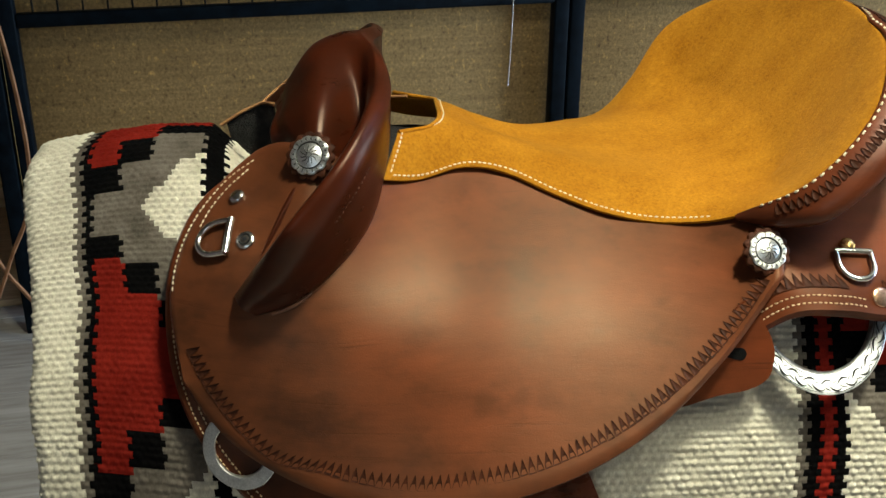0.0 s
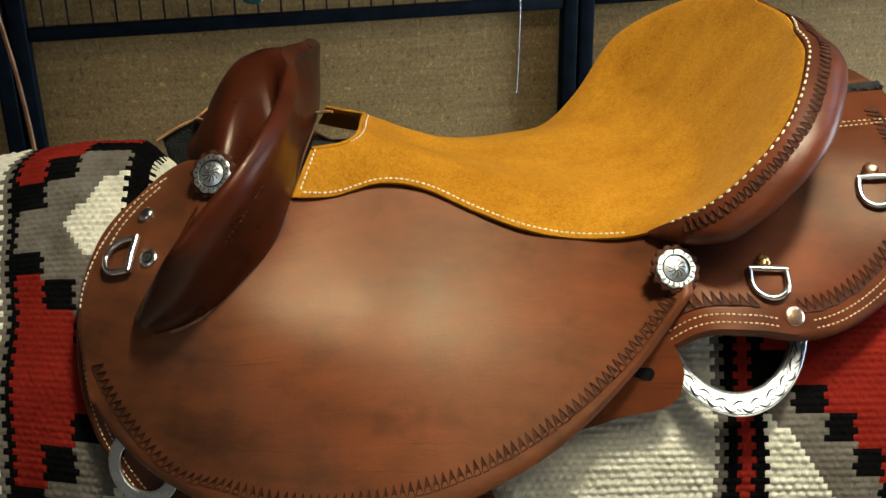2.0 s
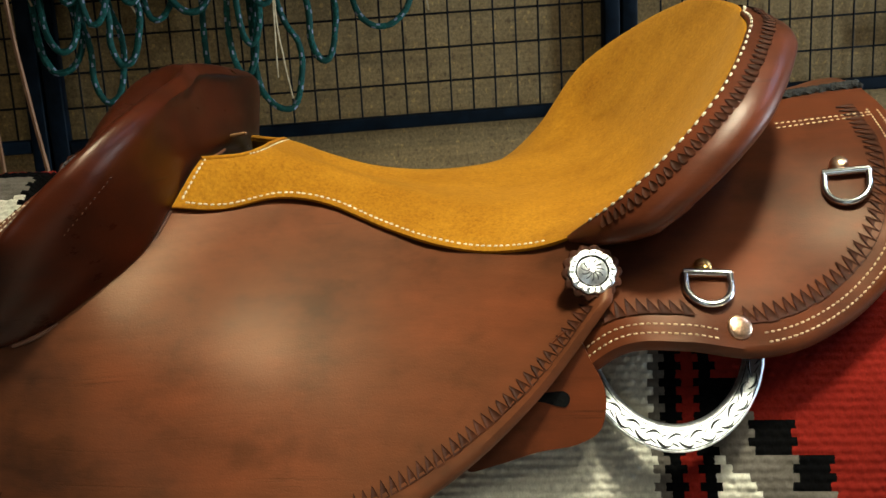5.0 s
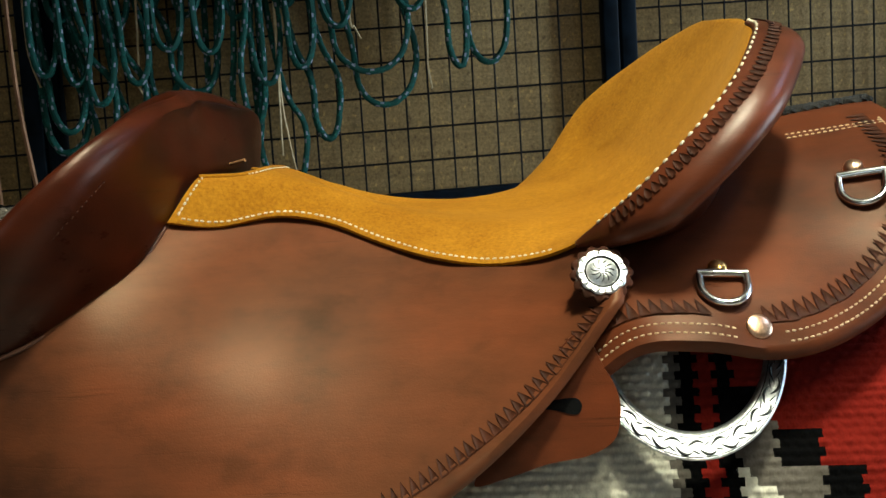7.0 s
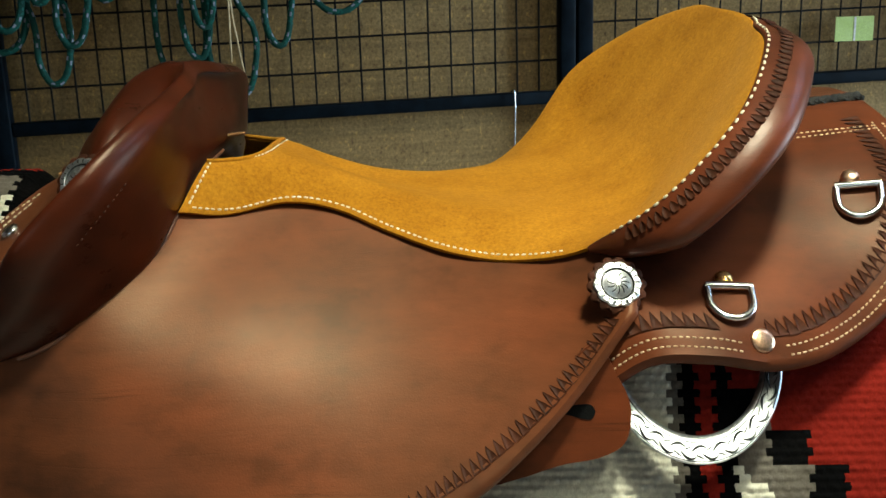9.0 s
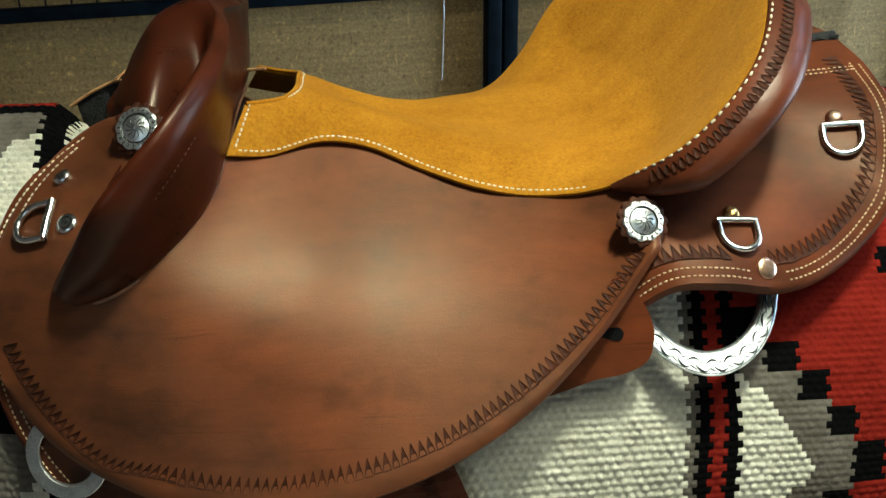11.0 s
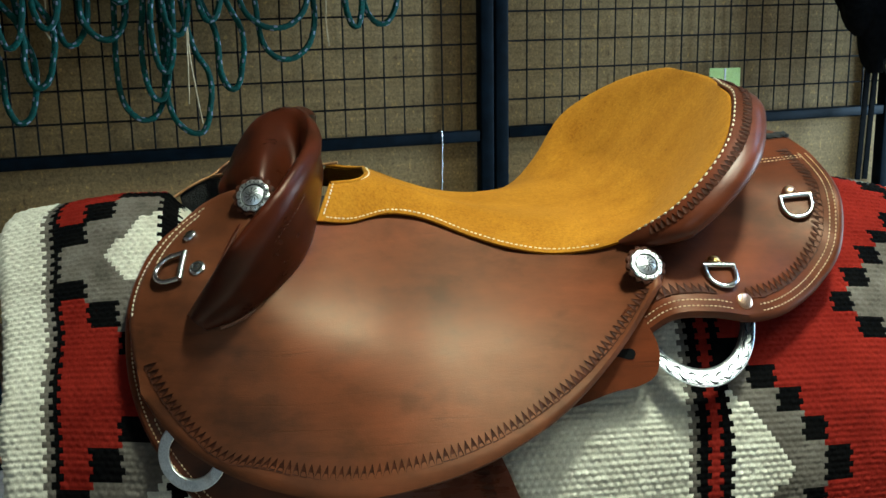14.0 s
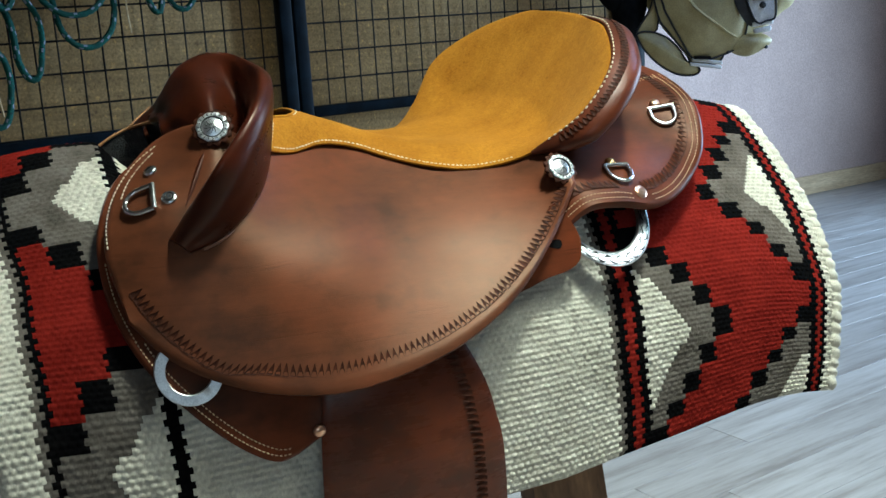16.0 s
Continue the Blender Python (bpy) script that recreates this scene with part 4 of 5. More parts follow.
def weave_colour(x, v):
    """Which wool shows at a place of the pattern: borders, stepped red blocks, grey and cream diamonds."""
    if x < -.4915:
        return CREAM_W
    if x < -.487:
        return GREY_W
    if x < -.479:
        return BLACK_W
    if x < -.387:
        d = repeat(v, .2265)
        e = .13 - d
        if e < .004 + (x + .437) * 1.1 and x > -.437:
            return CREAM_W
        if e < (.021 if x < -.455 else .050 if x < -.425 else .080):
            return GREY_W
        return RED_W if d < (.0845 if x < -.455 else .056 if x < -.425 else .028) else BLACK_W
    if x < -.373:
        return BLACK_W
    if x < .066:
        return CREAM_W
    if x < .074:
        return GREY_W
    if x < .084:
        return BLACK_W
    if x < .095:
        return RED_W
    if x < .107:
        return BLACK_W
    if x < .335:
        d, r = repeat(v, .330), repeat(v, .178)
        s = math.floor((x - .107) / .022) * .022
        q = math.floor((.335 - x) / .022) * .022
        if x - .107 < .056 * (1 - d / .078):
            return CREAM_W
        if s < .085 * (1 - d / .098):
            return GREY_W
        if s < .104 * (1 - d / .118):
            return BLACK_W
        if .335 - x < .046 * (1 - r / .060):
            return CREAM_W
        if q < .080 * (1 - r / .094):
            return GREY_W
        if q < .098 * (1 - r / .113):
            return BLACK_W
        return RED_W
    if x < .344:
        return BLACK_W
    if x < .352:
        return RED_W
    if x < .360:
        return BLACK_W
    return CREAM_W


def blanket_mesh():
    """Rows of plump weft loops, four faces each way to a loop, coloured loop by loop."""
    px, pv = 0.0070, 0.0054
    x0, x1, v0, v1 = -.529, .374, -.34, .445
    nx, nv = int((x1 - x0) / px), int((v1 - v0) / pv)
    sub = 4
    gx, gv = np.meshgrid(np.arange(nx * sub + 1), np.arange(nv * sub + 1), indexing="ij")
    x, v = x0 + gx * px / sub, v0 + gv * pv / sub
    row_n = np.minimum(gv // sub, nv)
    col_n = np.minimum(((gx + 2 * (row_n % 2)) // sub), nx + 1)
    fx, fv = gx / sub, gv / sub
    loop = np.abs(np.sin(math.pi * fv)) ** 0.6 * (0.10 + 0.90 * np.abs(np.sin(math.pi * (fx + 0.5 * (np.floor(fv) % 2)))) ** 0.6)
    rng = np.random.RandomState(4)
    wob = rng.rand(nx + 2, nv + 3)
    kind = np.array([[weave_colour(x0 + (p + .5 - (0.5 if q % 2 else 0)) * px, v0 + (q + .5) * pv) for q in range(nv + 1)] for p in range(nx + 2)])
    plump = np.where(kind == CREAM_W, 1.15, 0.62)[col_n, row_n]
    lift = 0.0019 * plump * loop * (0.55 + 0.9 * wob[col_n, row_n])
    swell = 0.003 * np.sin(x * 17 + 1.0) * np.sin(v * 13)
    edge = np.minimum(np.minimum(x - x0, x1 - x), np.minimum(v - v0, v1 - v))
    sag = -0.006 * np.clip(1 - edge / 0.010, 0, 1) ** 2
    flare = np.clip((v - .30) / .15, 0, 1)
    y, z = over(v)
    dv = 1e-3
    y2, z2 = over(v + dv)
    ty, tz = (y2 - y) / dv, (z2 - z) / dv
    ln = np.hypot(ty, tz)
    ny, nz = tz / ln, -ty / ln
    flipn = np.where(ny * np.where(v > 0, -1, 1) + nz < 0, -1.0, 1.0)
    ny, nz = ny * flipn, nz * flipn
    press = 0.060 * np.clip(1 - (np.abs(v) / .15) ** 2, 0, 1) ** 1.5 * np.clip((x + .386) / .045, 0, 1) * np.clip((.20 - x) / .05, 0, 1)
    off = lift + swell + sag - press + 0.0007 * (rng.rand(*x.shape) - 0.5)
    droop = -0.020 * np.clip((-.42 - x) / .11, 0, 1) ** 1.4 * np.clip(1 - np.abs(v) / .30, 0, 1) - 0.022 * np.clip((x - .22) / .15, 0, 1) ** 2
    hang = droop + np.where(x > 0, .146 * (x - .155), -.0226 + .033 * x) * flare
    lean = np.interp(v, [-.1, .04, .18, .42], [-.022, -.021, -.004, .008]) * (1 + .35 * np.clip((-.49 - x) / .04, 0, 1)) * np.clip((-.30 - x) / .10, 0, 1) - .024 * flare * np.clip((x - .10) / .25, 0, 1)
    x_flat, x = x, x + lean
    y = y + .018 * np.clip((-.40 - x_flat) / .08, 0, 1) * np.clip((v - .06) / .12, 0, 1)
    top = np.stack([x + 0.0008 * (rng.rand(*x.shape) - 0.5) + 0.0010 * np.sin(v * 61 + 3 * np.sin(x * 23)) + 0.0006 * np.sin(v * 90) * (np.abs(x_flat - x0) < .02), y + ny * off, z + nz * off + hang], -1)
    low = np.stack([x, y - ny * (0.011 + press), z - nz * (0.011 + press) + hang], -1)
    a, b = top.shape[:2]
    verts = np.vstack([top.reshape(-1, 3), low.reshape(-1, 3)])
    faces = quads(a, b, 0, True) + quads(a, b, a * b, False)
    colours = kind[col_n[:-1, :-1], row_n[:-1, :-1]].ravel().tolist()
    colours += colours
    idx = [i * b for i in range(a)] + [(a - 1) * b + j for j in range(1, b)] + [i * b + b - 1 for i in range(a - 2, -1, -1)] + list(range(b - 2, 0, -1))
    for p, q in zip(idx, idx[1:] + idx[:1]):
        faces.append((q, p, p + a * b, q + a * b)[::-1])
        colours.append(CREAM_W)
    # loose fibres that stand off the wool
    nrm = normals(top)
    nrm = nrm if nrm[..., 2].mean() > 0 else -nrm
    near_v = np.where(v[0] > 0.02)[0]
    count = 15000
    fi, fj = rng.randint(2, a - 3, count), near_v[rng.randint(0, len(near_v) - 4, count)]
    tip_way = unit(nrm[fi, fj] * 0.7 + (rng.rand(count, 3) - 0.5) * 1.6)
    side = unit(np.cross(tip_way, rng.rand(count, 3) - 0.5)) * 0.00016
    third = np.cross(tip_way, side)
    foot_p = top[fi, fj] - nrm[fi, fj] * 0.0006
    tip = foot_p + tip_way * (0.0018 + 0.0032 * rng.rand(count, 1))
    start = len(verts)
    verts = np.vstack([verts, np.stack([foot_p + side, foot_p - 0.5 * side + 0.87 * third, foot_p - 0.5 * side - 0.87 * third, tip], 1).reshape(-1, 3)])
    for n in range(count):
        p = start + 4 * n
        faces += [(p, p + 1, p + 3), (p + 1, p + 2, p + 3), (p + 2, p, p + 3)]
        colours += [colours[min(fi[n], a - 2) * (b - 1) + min(fj[n], b - 2)]] * 3
    me = bpy.data.meshes.new("saddle_blanket")
    me.from_pydata(verts.tolist(), [], faces)
    for m in WOOL:
        me.materials.append(m)
    me.polygons.foreach_set("material_index", colours)
    me.polygons.foreach_set("use_smooth", [True] * len(faces))
    me.update()
    return me, (top[-1] * .5 + low[-1] * .5)[near_v[0] - 90:]


blanket_weave, hem = blanket_mesh()
blanket = tagged(new("saddle_blanket", blanket_weave), "thick woven wool blanket in cream, grey, black and red steps", "blanket")
blanket.matrix_world = FRAME
hem = even(spline(hem[::6], 900), 0.0012)
turns = np.cumsum(np.r_[0, np.linalg.norm(np.diff(hem, axis=0), axis=1)]) * 250
cord_v = []
for p, a, d in zip(hem, turns, unit(np.gradient(hem, axis=0))):
    e1 = unit(np.cross(d, (0.0, 0.6, 0.8)))
    e2 = np.cross(d, e1)
    cord_v += [p + (.0086 + .0022 * abs(math.sin(a + k * math.pi / 12 + .3 * math.sin(a * .37)))) * (math.cos(k * math.pi / 6) * e1 + math.sin(k * math.pi / 6) * e2) for k in range(12)]
part("binding", (np.array(cord_v), quads(len(hem), 12, 0, True, False, True) + [tuple(range(12)), tuple((len(hem) - 1) * 12 + k for k in reversed(range(12)))]), WOOL[0], blanket, "plump cream corded binding")

# ---- saddle stand under the blanket ----
stand = root("saddle_stand", FRAME, "stained wooden saddle stand hidden under the blanket", "stand")
ridge = [(x, y, z) for x in (-.46, .30) for y, z in ((-.045, .20), (.045, .20), (.05, .16), (-.05, .16))]
part("beam", (ridge, [(0, 1, 2, 3), (7, 6, 5, 4), (0, 4, 5, 1), (1, 5, 6, 2), (2, 6, 7, 3), (3, 7, 4, 0)]), PINE, stand, smooth=False)
for x0 in (-.40, .02):
    for s in (-1, 1):
        top, bot = np.array((x0 + .02, s * .05, .17)), np.array((x0 + .03, s * .215, -SEAT))
        v = [p + np.array((dx, dy, 0)) for p in (top, bot) for dx, dy in ((-.045, -.019), (.045, -.019), (.045, .019), (-.045, .019))]
        part("leg", (v, [(0, 1, 2, 3), (7, 6, 5, 4), (0, 4, 5, 1), (1, 5, 6, 2), (2, 6, 7, 3), (3, 7, 4, 0)]), PINE, stand, smooth=False)
for s in (-1, 1):
    part("side_board", box(-.44, .28, s * .155 - .01, s * .155 + .01, .02, .095, .003), PINE, stand)

# ---- room ----
WALL_Y, X0, X1, Y0, TOP = 3.09, -3.2, 5.25, -2.6, 2.60


def structure(name, geo, mat, label, category, smooth=False):
    ob = mesh_object(name, geo[0], geo[1], mat, None, "", smooth)
    return tagged(ob, label, category, "", "structure")


structure("ground", box(X0, X1, Y0, WALL_Y, -0.12, -0.006), OLIVE, "wooden underfloor below the planks", "floor")
structure("wall_north", box(X0, X1, WALL_Y, WALL_Y + 0.12, -0.1, TOP), MAUVE, "plain mauve-grey plastered wall", "wall")
structure("wall_west", box(X0 - 0.12, X0, Y0, WALL_Y, -0.1, TOP), MAUVE, "plain mauve-grey plastered wall", "wall")
structure("ceiling", box(X0, X1, Y0, WALL_Y, TOP, TOP + 0.1), PLASTER, "unseen ceiling toned dark to cut the bounce light", "ceiling")
# openings: a glazed door in the east wall, a window in the south wall
structure("wall_east", join(box(X1, X1 + .12, Y0, -.5, -.1, TOP), box(X1, X1 + .12, 1.3, WALL_Y, -.1, TOP), box(X1, X1 + .12, -.5, 1.3, 2.15, TOP)), MAUVE, "mauve-grey plastered wall with a door opening", "wall")
structure("wall_south", join(box(X0, -2.25, Y0 - .12, Y0, -.1, TOP), box(-.35, X1, Y0 - .12, Y0, -.1, TOP), box(-2.25, -.35, Y0 - .12, Y0, -.1, 1.1), box(-2.25, -.35, Y0 - .12, Y0, 2.3, TOP)), MAUVE, "mauve-grey plastered wall with a window opening", "wall")
structure("baseboard", box(X0, X1, WALL_Y - .018, WALL_Y - .001, 0, 0.10, .004), BASEWOOD, "pale wooden baseboard along the wall", "baseboard")

lamp = root("ceiling_lamp", pose(.76, .04, TOP), "long boxed ceiling lamp", "lamp", "ceiling lamps")
part("housing", box(-.65, .65, -1.05, 1.05, -.06, -.001, .01), PLASTER, lamp)
copy_thing(lamp, pose(2.35, .50, TOP))

# gridwall panels
PY = 2.19


RISE = 0.018


def grid_panel(x0, x1, rail, wires, label):
    """A steel frame with welded mesh and a hardboard back; its rail and wires climb a little towards +x."""
    p = root("grid_panel", pose(x0, PY, 0), label, "display panel", "display panels")
    w = x1 - x0
    t = 0.036

    def bar(z, h, d0, d1):
        v, f = box(t, w - t, d0, d1, z - h / 2, z + h / 2, .004)
        v[:, 2] += RISE * v[:, 0]
        return v, f
    for x in (0, w - t):
        part("post", box(x, x + t, -t / 2, t / 2, 0, 2.25, .004), IRON, p)
    part("rail", bar(rail, .029, -t / 2 + .002, t / 2 - .002), IRON, p)
    part("rail", bar(2.21, .036, -t / 2 + .002, t / 2 - .002), IRON, p)
    x = t + wires
    while x < w - t - .01:
        part("wire", tube([(x, .006, rail + .01 + RISE * x), (x + rng.uniform(-.002, .002), .006, 1.4), (x, .006, 2.22)], .0023, 6), WIRE, p)
        x += .0498
    z = rail + .0815
    while z < 2.2:
        part("wire", tube([(t, .0095, z + RISE * t), (w / 2, .0095, z + RISE * w / 2 + rng.uniform(-.002, .002)), (w - t, .0095, z + RISE * (w - t))], .0024, 6), WIRE, p)
        z += .0733
    part("backing", box(.004, w - .004, .040, .052, .335, 2.24, .002), BOARD, p, "flecked brown hardboard")
    return p


rng = random.Random(7)
grid_panel(-.364, .880, .704, .033, "black steel panel with welded wire mesh hung with ropes")
grid_panel(.884, 2.125, .731, .058, "black steel panel with welded wire mesh")
grid_panel(-1.60, -.370, .690, .030, "black steel panel with welded wire mesh")

hook = root("wire_hook", pose(.736, PY - .022, 0), "thin bright wire hook hanging from the rail", "hook")
part("wire", tube(spline([(0, .03, .739), (0, .0, .746), (.001, -.006, .726), (.0, -.004, .63), (-.004, -.003, .535), (-.006, -.003, .526)], 40), .0022, 8), CHROME, hook)

note = root("paper_note", pose(1.553, PY - .012, .853), "pale green paper note on the mesh", "note")
part("sheet", box(-.048, .048, 0, .002, -.028, .028), NOTE, note, smooth=False)
part("fold", box(-.0025, .0025, -.0012, .0, -.027, .027), PAPER, note, smooth=False)

# ropes in hanks on the panel
def hank(xb, low, left, right, lean_l=0.0, lean_r=0.0, depth=0.0, top=1.85):
    """A loop of rope: its lowest place, how far its two sides stand from there, and their lean higher up."""
    h = root("rope_hank", pose(xb, PY - .040 - depth, 0), "green braided rope hung in a loop on the mesh", "rope", "ropes on the panel")
    r = rng.uniform
    knots = [(-left * .6 + lean_l * 2.2, .02, top), (-left * .9 + lean_l, r(-.006, .01), low + .30), (-left, r(-.01, .008), low + .13), (-left * .86, -.010, low + .048), (-left * .45, -.014, low + .010), (r(-.004, .004), -.014, low),
             (right * .48, -.012, low + .011), (right * .88, -.008, low + .050), (right, r(-.01, .008), low + .13), (right * .9 + lean_r, r(-.006, .01), low + .30), (right * .6 + lean_r * 2.2, .02, top)]
    line = even(spline(knots, 240), .0085)
    strand = part("strand", tube(line, .0070, 10, twist=230.0), (ROPE, FLECK), h)
    k0 = rng.randrange(12)
    strand.data.polygons.foreach_set("material_index", [int(n < (len(line) - 1) * 10 and (n // 10 + k0) % 6 < 3 and (n // 10 + 3 * (n % 10) + k0) % 10 in (0, 5)) for n in range(len(strand.data.polygons))])
    return h


for xb, low, left, right, lean_l, lean_r, depth in (
        (-.313, .863, .042, .052, -.010, -.020, .0), (-.296, .905, .040, .034, -.018, -.030, .018), (-.218, .798, .034, .034, -.045, -.030, .010), (-.176, .872, .030, .034, -.085, -.060, .026),
        (-.112, .960, .022, .046, -.030, .010, .0), (-.030, .972, .060, .044, -.060, .020, .014), (.038, .796, .056, .046, .000, .000, .0), (.068, .840, .030, .026, .010, .010, .024),
        (.150, .763, .066, .030, .010, -.050, .010), (.232, .859, .032, .026, -.050, -.050, .0), (.352, .924, .060, .074, -.030, -.030, .004), (.332, .994, .085, .080, -.040, -.020, .020),
        (.520, .995, .026, .018, -.030, .000, .010), (.582, 1.002, .044, .046, -.020, .000, .0),
        (-.335, 1.02, .025, .030, .010, .010, .030), (-.270, 1.00, .028, .030, -.010, .000, .034), (-.225, .955, .024, .030, -.030, -.020, .040), (-.150, .995, .030, .028, -.020, .000, .030),
        (-.085, 1.06, .030, .034, -.010, .010, .030), (.000, 1.05, .030, .030, .000, .000, .032), (.085, .900, .024, .022, .020, .000, .036), (.115, .980, .030, .028, .010, -.010, .030),
        (.185, 1.01, .026, .030, -.020, -.010, .030), (.265, 1.09, .036, .032, -.010, .000, .028), (.420, 1.12, .040, .040, -.010, .000, .016), (-.300, 1.13, .030, .030, .000, .010, .010),
        (-.190, 1.11, .030, .030, .000, .010, .012), (-.045, 1.13, .028, .032, .000, .000, .012), (.060, 1.12, .030, .028, .000, .000, .010), (.160, 1.14, .030, .028, .000, .000, .010), (-.120, 1.15, .026, .026, .010, .000, .0)):
    hank(xb, low, left, right, lean_l, lean_r, depth)


def twine(points, name="twine", mat=None, r=.0022, label="loose straw-coloured twine end", category="twine"):
    tw = root(name, pose(points[0][0], points[0][1], points[0][2]), label, category)
    p = np.array(points) - np.array(points[0])
    part("strand", tube(spline(p, 50), r, 7, twist=400.0), mat or TWINE, tw)


for pts in ([(.458, PY - .05, 1.4), (.452, PY - .055, 1.06), (.450, PY - .06, 1.00), (.457, PY - .05, .953)], [(.30, PY - .05, 1.4), (.292, PY - .06, 1.12), (.300, PY - .06, 1.09), (.312, PY - .05, 1.066)],
            [(.139, PY - .06, 1.35), (.137, PY - .075, .985), (.146, PY - .075, .87), (.158, PY - .065, .785)], [(.137, PY - .06, 1.35), (.134, PY - .078, .970), (.132, PY - .078, .88), (.131, PY - .065, .830)],
            [(-.140, PY - .05, 1.4), (-.150, PY - .06, 1.06), (-.158, PY - .06, 1.00), (-.138, PY - .05, .960)], [(-.37, PY - .06, 1.4), (-.372, PY - .06, 1.12), (-.366, PY - .06, 1.05), (-.352, PY - .06, 1.00)]):
    twine(pts)
# tan cords at the panel's outer post
for pts in ([(-.372, 2.03, 1.2), (-.358, 2.0, .98), (-.340, 2.0, .80), (-.322, 2.0, .65), (-.314, 2.0, .51), (-.318, 2.0, .42), (-.337, 2.0, .337), (-.375, 2.01, .26), (-.44, 2.04, .12), (-.52, 2.08, .012)],
            [(-.430, 2.04, 1.2), (-.418, 2.02, .80), (-.410, 2.02, .55), (-.40, 2.02, .36), (-.41, 2.03, .25), (-.37, 2.04, .16), (-.33, 2.06, .08), (-.30, 2.08, .012)]):
    twine(pts, "hanging_cord", CORD, .0042, "tan leather cord hanging to the floor", "cord")
ply = root("plywood_sheet", pose(-.90, 2.66, 0), "tan plywood sheet lying on the floor behind the panels", "board")
part("sheet", box(-.55, .52, -.32, .40, .001, .019, .002), BASEWOOD, ply)

# orange crate with bagged goods
def pouch(w, h, d, seed):
    r = random.Random(seed)
    rows = []
    for s in np.linspace(0, 1, 15):
        k = math.sin(math.pi * min(1, max(.0, .08 + .9 * s))) ** .45
        ring = []
        for a in np.linspace(0, 2 * math.pi, 24, endpoint=False):
            f = 1 + .07 * math.sin(3 * a + 5 * s + seed) + .05 * math.sin(7 * a - 9 * s + 2 * seed) + .03 * math.sin(17 * s + 4 * a)
            ring.append((w / 2 * k * f * math.copysign(abs(math.cos(a)) ** .7, math.cos(a)) * (0.82 + .18 * s), d / 2 * k * f * math.copysign(abs(math.sin(a)) ** .8, math.sin(a)), -h * s))
        rows += ring
    return rows, quads(15, 24, 0, True, False, True) + [tuple(range(24)), tuple(14 * 24 + k for k in reversed(range(24)))]


crate = root("plastic_crate", pose(-.012, 2.58, 0), "open orange plastic crate with bags inside", "crate")


def crate_ring(w, d, z, r):
    pts = []
    for cx, cy, a0 in ((w - r, d - r, 0), (r - w, d - r, 90), (r - w, r - d, 180), (w - r, r - d, 270)):
        for a in range(0, 91, 18):
            pts.append((cx + r * math.cos(radians(a0 + a)), cy + r * math.sin(radians(a0 + a)), z))
    return pts


def crate_skin(rows, wrap):
    n = len(rows[0])
    f = quads(len(rows), n, 0, False, wrap, True)
    if not wrap:
        f += [tuple(range(n)), tuple((len(rows) - 1) * n + k for k in range(n))]
    return [p for r in rows for p in r], f


part("tub", crate_skin([crate_ring(.205, .360, .001, .03), crate_ring(.211, .366, .010, .035), crate_ring(.229, .386, .186, .035), crate_ring(.221, .378, .186, .03), crate_ring(.203, .358, .008, .03)], False), ORANGE, crate, sharp=40)
part("rim", crate_skin([crate_ring(.230, .387, .170, .036), crate_ring(.243, .400, .170, .04), crate_ring(.245, .402, .206, .04), crate_ring(.240, .397, .210, .04), crate_ring(.224, .381, .210, .03), crate_ring(.221, .378, .190, .03)], True), ORANGE, crate, "rolled orange rim", sharp=40)
bag_in = root("goods_bag", pose(-.105, 2.36, .012), "clear bag with printed card in the crate", "bag")
part("card", placed(box(-.058, .058, -.008, .008, 0, .27, .005), pose(0, 0, 0, -12, 4, 6)), PAPER, bag_in)
part("print", placed(box(-.044, .050, -.0110, -.0085, .10, .235, .001), pose(0, 0, 0, -12, 4, 6)), CORD, bag_in, "brown printed panel")
part("print", placed(box(.012, .032, -.0130, -.0105, .14, .205, .001), pose(0, 0, 0, -12, 4, 6)), BLACK, bag_in)
for x, y, h, rz in ((-.172, 2.30, .215, 20), (-.02, 2.46, .20, -15), (.10, 2.48, .19, 5)):
    g = root("goods_bag", pose(x, y, .02, -8, 6, rz), "crumpled pale bag in the crate", "bag")
    part("bag", placed(pouch(.10, h, .045, 4 + 10 * x), pose(0, 0, h)), PAPER, g)
    part("seal", placed(box(-.045, .045, -.003, .003, -.008, .012, .002), pose(0, 0, h)), CORD, g, "folded brown seal")

# cream bag and dark gear on the outer end of the panel


def flap(outline, y, swell):
    """A folded leather flap: a swelling face with a thin back."""
    o = spline([(x, y, z) for x, z in outline], 48, True)
    mid = o.mean(0)
    rings = [o + np.array((0, .008, 0)), o] + [mid + (o - mid) * k + np.array((0, -swell * (1 - k * k), 0)) for k in (.86, .6, .3, .04)]
    return np.vstack(rings), quads(6, 48, 0, False, False, True) + [tuple(range(48)), tuple(5 * 48 + k for k in reversed(range(48)))], o


saddlebag = root("leather_bag", pose(2.12, 1.92, .87, 0, 0, -35), "slumped cream leather bag with black piping hung on the panel", "bag")
part("pocket", placed(pouch(.44, .44, .16, 3), pose(.03, .085, .39, 0, -6, 0)), CREAM, saddlebag)


def bag_flap(outline, y, swell, mat=None, piped=True, label=""):
    v, fc, o = flap(outline, y, swell)
    cloth = part("flap", (v, fc), mat or CREAM, saddlebag, label)
    if piped:
        part("piping", tube(o + np.array((0, -.003, 0)), .0030, 7, True), BLACK, cloth)
    return cloth


bag_flap([(-.201, .016), (-.189, .041), (-.169, .070), (-.152, .113), (-.147, .200), (-.100, .200), (-.124, .097), (-.134, .053), (-.142, .022), (-.168, .017)], .012, .010)
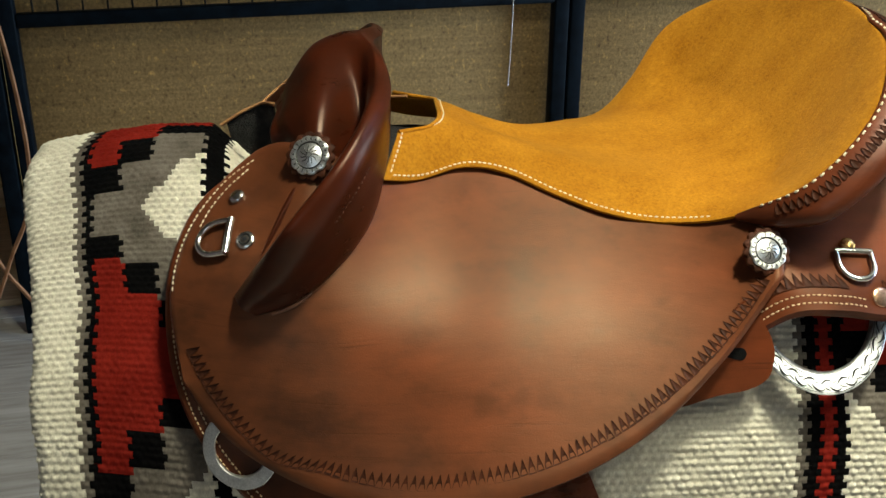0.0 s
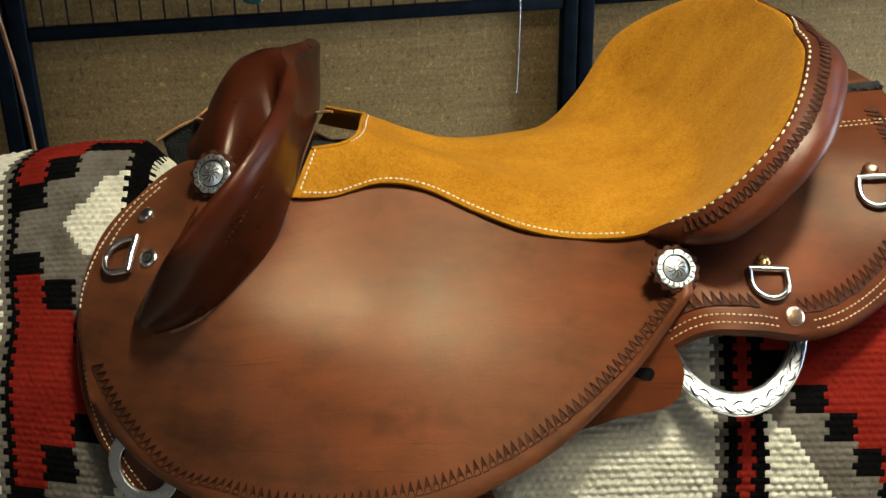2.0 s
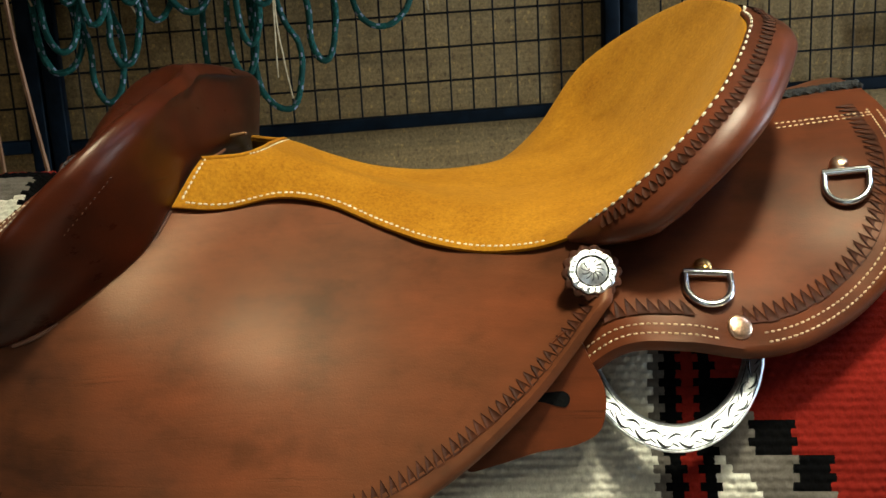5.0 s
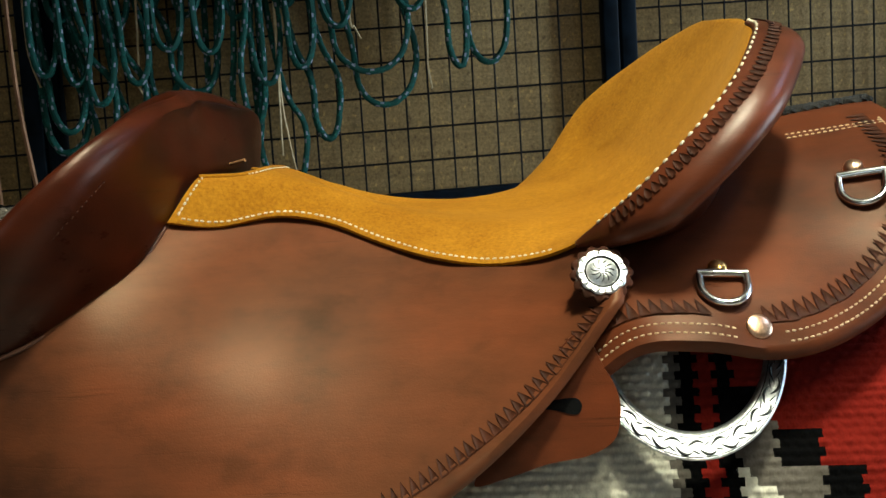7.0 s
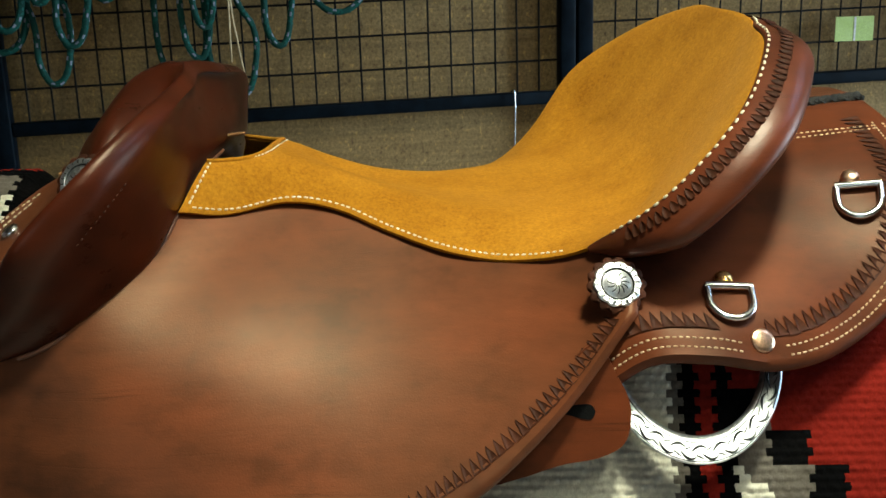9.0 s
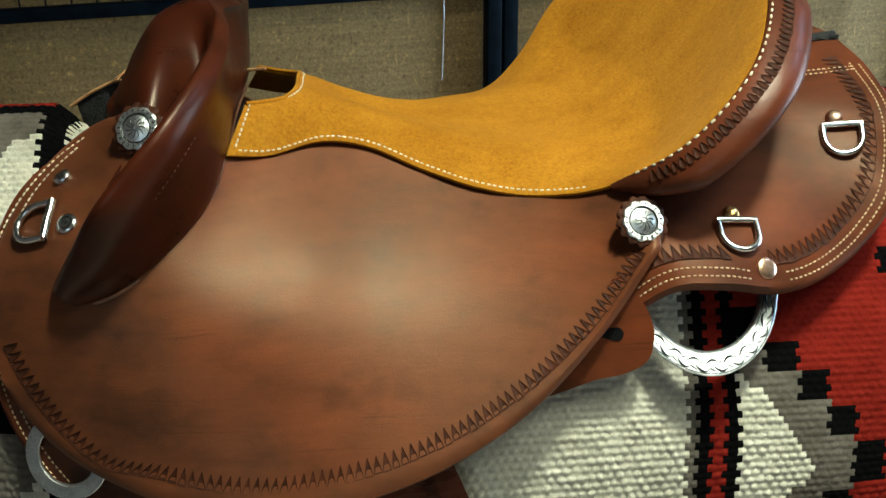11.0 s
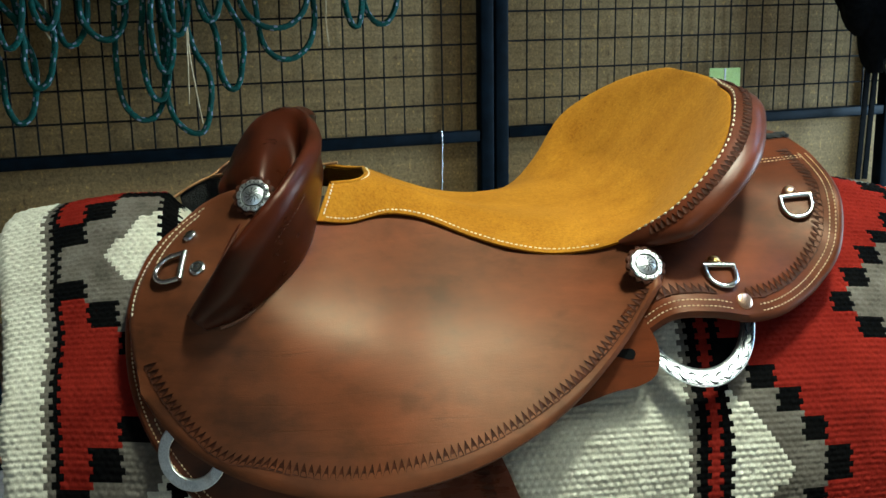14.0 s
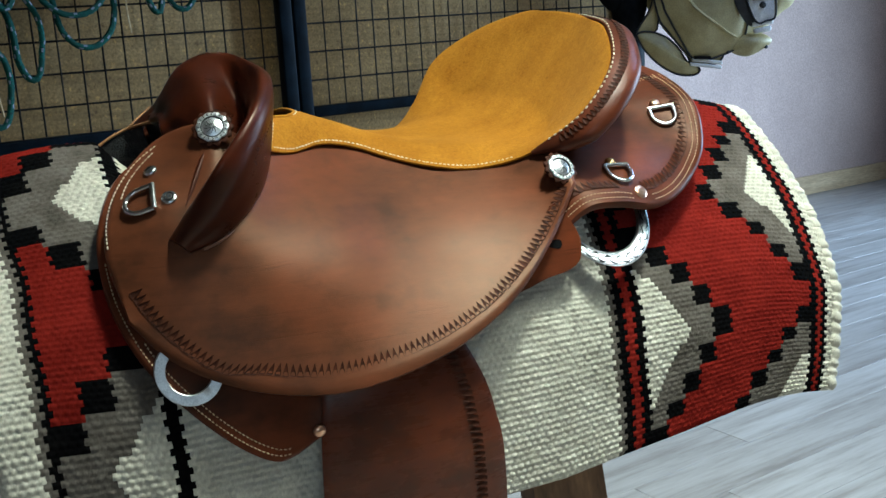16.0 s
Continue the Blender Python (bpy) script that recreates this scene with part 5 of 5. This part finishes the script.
bag_flap([(-.201, .016), (-.159, .019), (-.113, .000), (-.076, -.036), (-.049, -.079), (-.012, -.100), (-.031, -.118), (-.084, -.112), (-.134, -.082), (-.171, -.046), (-.194, -.011)], .000, .030)
bag_flap([(-.150, .200), (-.139, .068), (-.106, .014), (-.053, -.056), (-.034, -.086), (.040, -.084), (.060, -.040), (.020, .060), (-.020, .200)], -.002, .010)
bag_flap([(-.132, .200), (-.124, .097), (-.105, .051), (-.072, -.010), (-.038, -.066), (.000, -.075), (.046, -.064), (.080, -.053), (.112, -.030), (.130, .040), (.122, .120), (.110, .200)], -.012, .034)
bag_flap([(.080, -.053), (.088, -.022), (.115, -.004), (.160, -.003), (.192, -.014), (.200, -.034), (.160, -.060), (.122, -.071)], -.012, .026, piped=False)
bag_flap([(.150, .200), (.175, .100), (.192, .046), (.212, .036), (.242, .058), (.271, .080), (.300, .140), (.307, .200)], .010, .030, piped=False)
for pts in ([(-.070, -.030, .170), (-.052, -.040, .110), (-.029, -.046, .077), (.031, -.046, .029)], [(.031, -.046, .029), (.062, -.042, .004), (.091, -.034, -.012)]):
    part("fold", tube(spline(pts, 16), np.r_[.002, np.full(14, .0065), .002], 8, flat=.6), CREAM, saddlebag)
for z, x, k in ((-.078, .006, .046), (-.091, .002, .048)):
    part("white_tab", placed(box(-k, k, -.010, .010, -.0055, .0055, .004), pose(x, -.014, z, 0, 9, 0)), PAPER, saddlebag, "pale rubber trim")
part("dark_tab", placed(box(-.026, .026, -.010, .010, -.0045, .0045, .003), pose(-.010, -.020, -.066, 0, 3, 0)), WIRE, saddlebag)
for z, k in ((.026, .032), (.006, .026)):
    part("white_tab", placed(box(-k, k, -.009, .009, -.008, .008, .006), pose(.168, -.030, z, 0, -7, 0)), PAPER, saddlebag)
bag_flap([(.060, .200), (.100, .200), (.118, .120), (.132, .082), (.155, .027), (.131, .019), (.102, .054), (.082, .100)], -.034, .006, BLACK, False, "black webbing strap")
bag_flap([(.119, .105), (.150, .112), (.196, .115), (.203, .044), (.174, .031), (.152, .026), (.133, .052)], -.040, .006, PAPER, True, "pale clear buckle plate")
part("buckle_bar", placed(box(-.036, .036, -.004, .004, -.010, .010, .003), pose(.166, -.048, .108, 0, -10, 0)), CORD, saddlebag, "brown leather keeper")
part("snap", placed(turned([(.001, .005), (.006, .004), (.010, 0)], 14), on_normal((.163, -.049, .078), (0, -1, 0))), TARNISH, saddlebag, "dark snap stud")
for x, z in ((.184, -.046), (.069, -.056)):
    part("snap", placed(turned([(.001, .004), (.004, .003), (.006, 0)], 12), on_normal((x, -.016, z), (0, -1, -.5))), BLACK, saddlebag)
part("hanger", tube([(0, .10, .35), (0, .14, .55), (0, .17, .75)], .012, 8), BLACK, saddlebag)
gear = root("gear_bundle", pose(1.94, 2.10, 1.30), "black padded gear hung on the panel", "bag")
part("padding", pouch(.21, .34, .12, 5), NYLON, gear)
part("padding", placed(pouch(.13, .36, .09, 8), pose(.035, -.01, -.08)), NYLON, gear)
for x in (.050, .075):
    part("strap", placed(box(-.009, .009, -.002, .002, -.74, -.30, .001), pose(x, .02, 0, 0, 2, 0)), NYLON, gear)
part("strap", tube([(0, .05, 0), (0, .07, .2), (0, .08, .5)], .012, 8), BLACK, gear)

# ---- floor planks ----
floor = root("floor", pose(0, 0, 0), "grey-washed wooden plank floor", "floor", "", "structure")
PW = 0.125


def plank_mesh(length):
    me = bpy.data.meshes.new("plank")
    v, f = box(0, length - .0012, 0, PW - .0012, -.010, 0, .0008)
    me.from_pydata(v.tolist(), [], f)
    me.materials.append(PLANK)
    me.update()
    return me


lengths = [0.9, 1.2, 1.5]
stock = [plank_mesh(q) for q in lengths]
prng = random.Random(3)
row = 0
y = Y0
while y < WALL_Y - .02:
    x, first = X0, True
    while x < X1 - .01:
        k = prng.randrange(3)
        ob = new("plank", stock[k])
        ob.parent = floor
        ob.location = (x, y, 0)
        cut = min(lengths[k] * (prng.uniform(.3, 1) if first else 1), X1 - x)
        ob.scale = (cut / lengths[k], 1, 1)
        x, first = x + cut, False
    y += PW
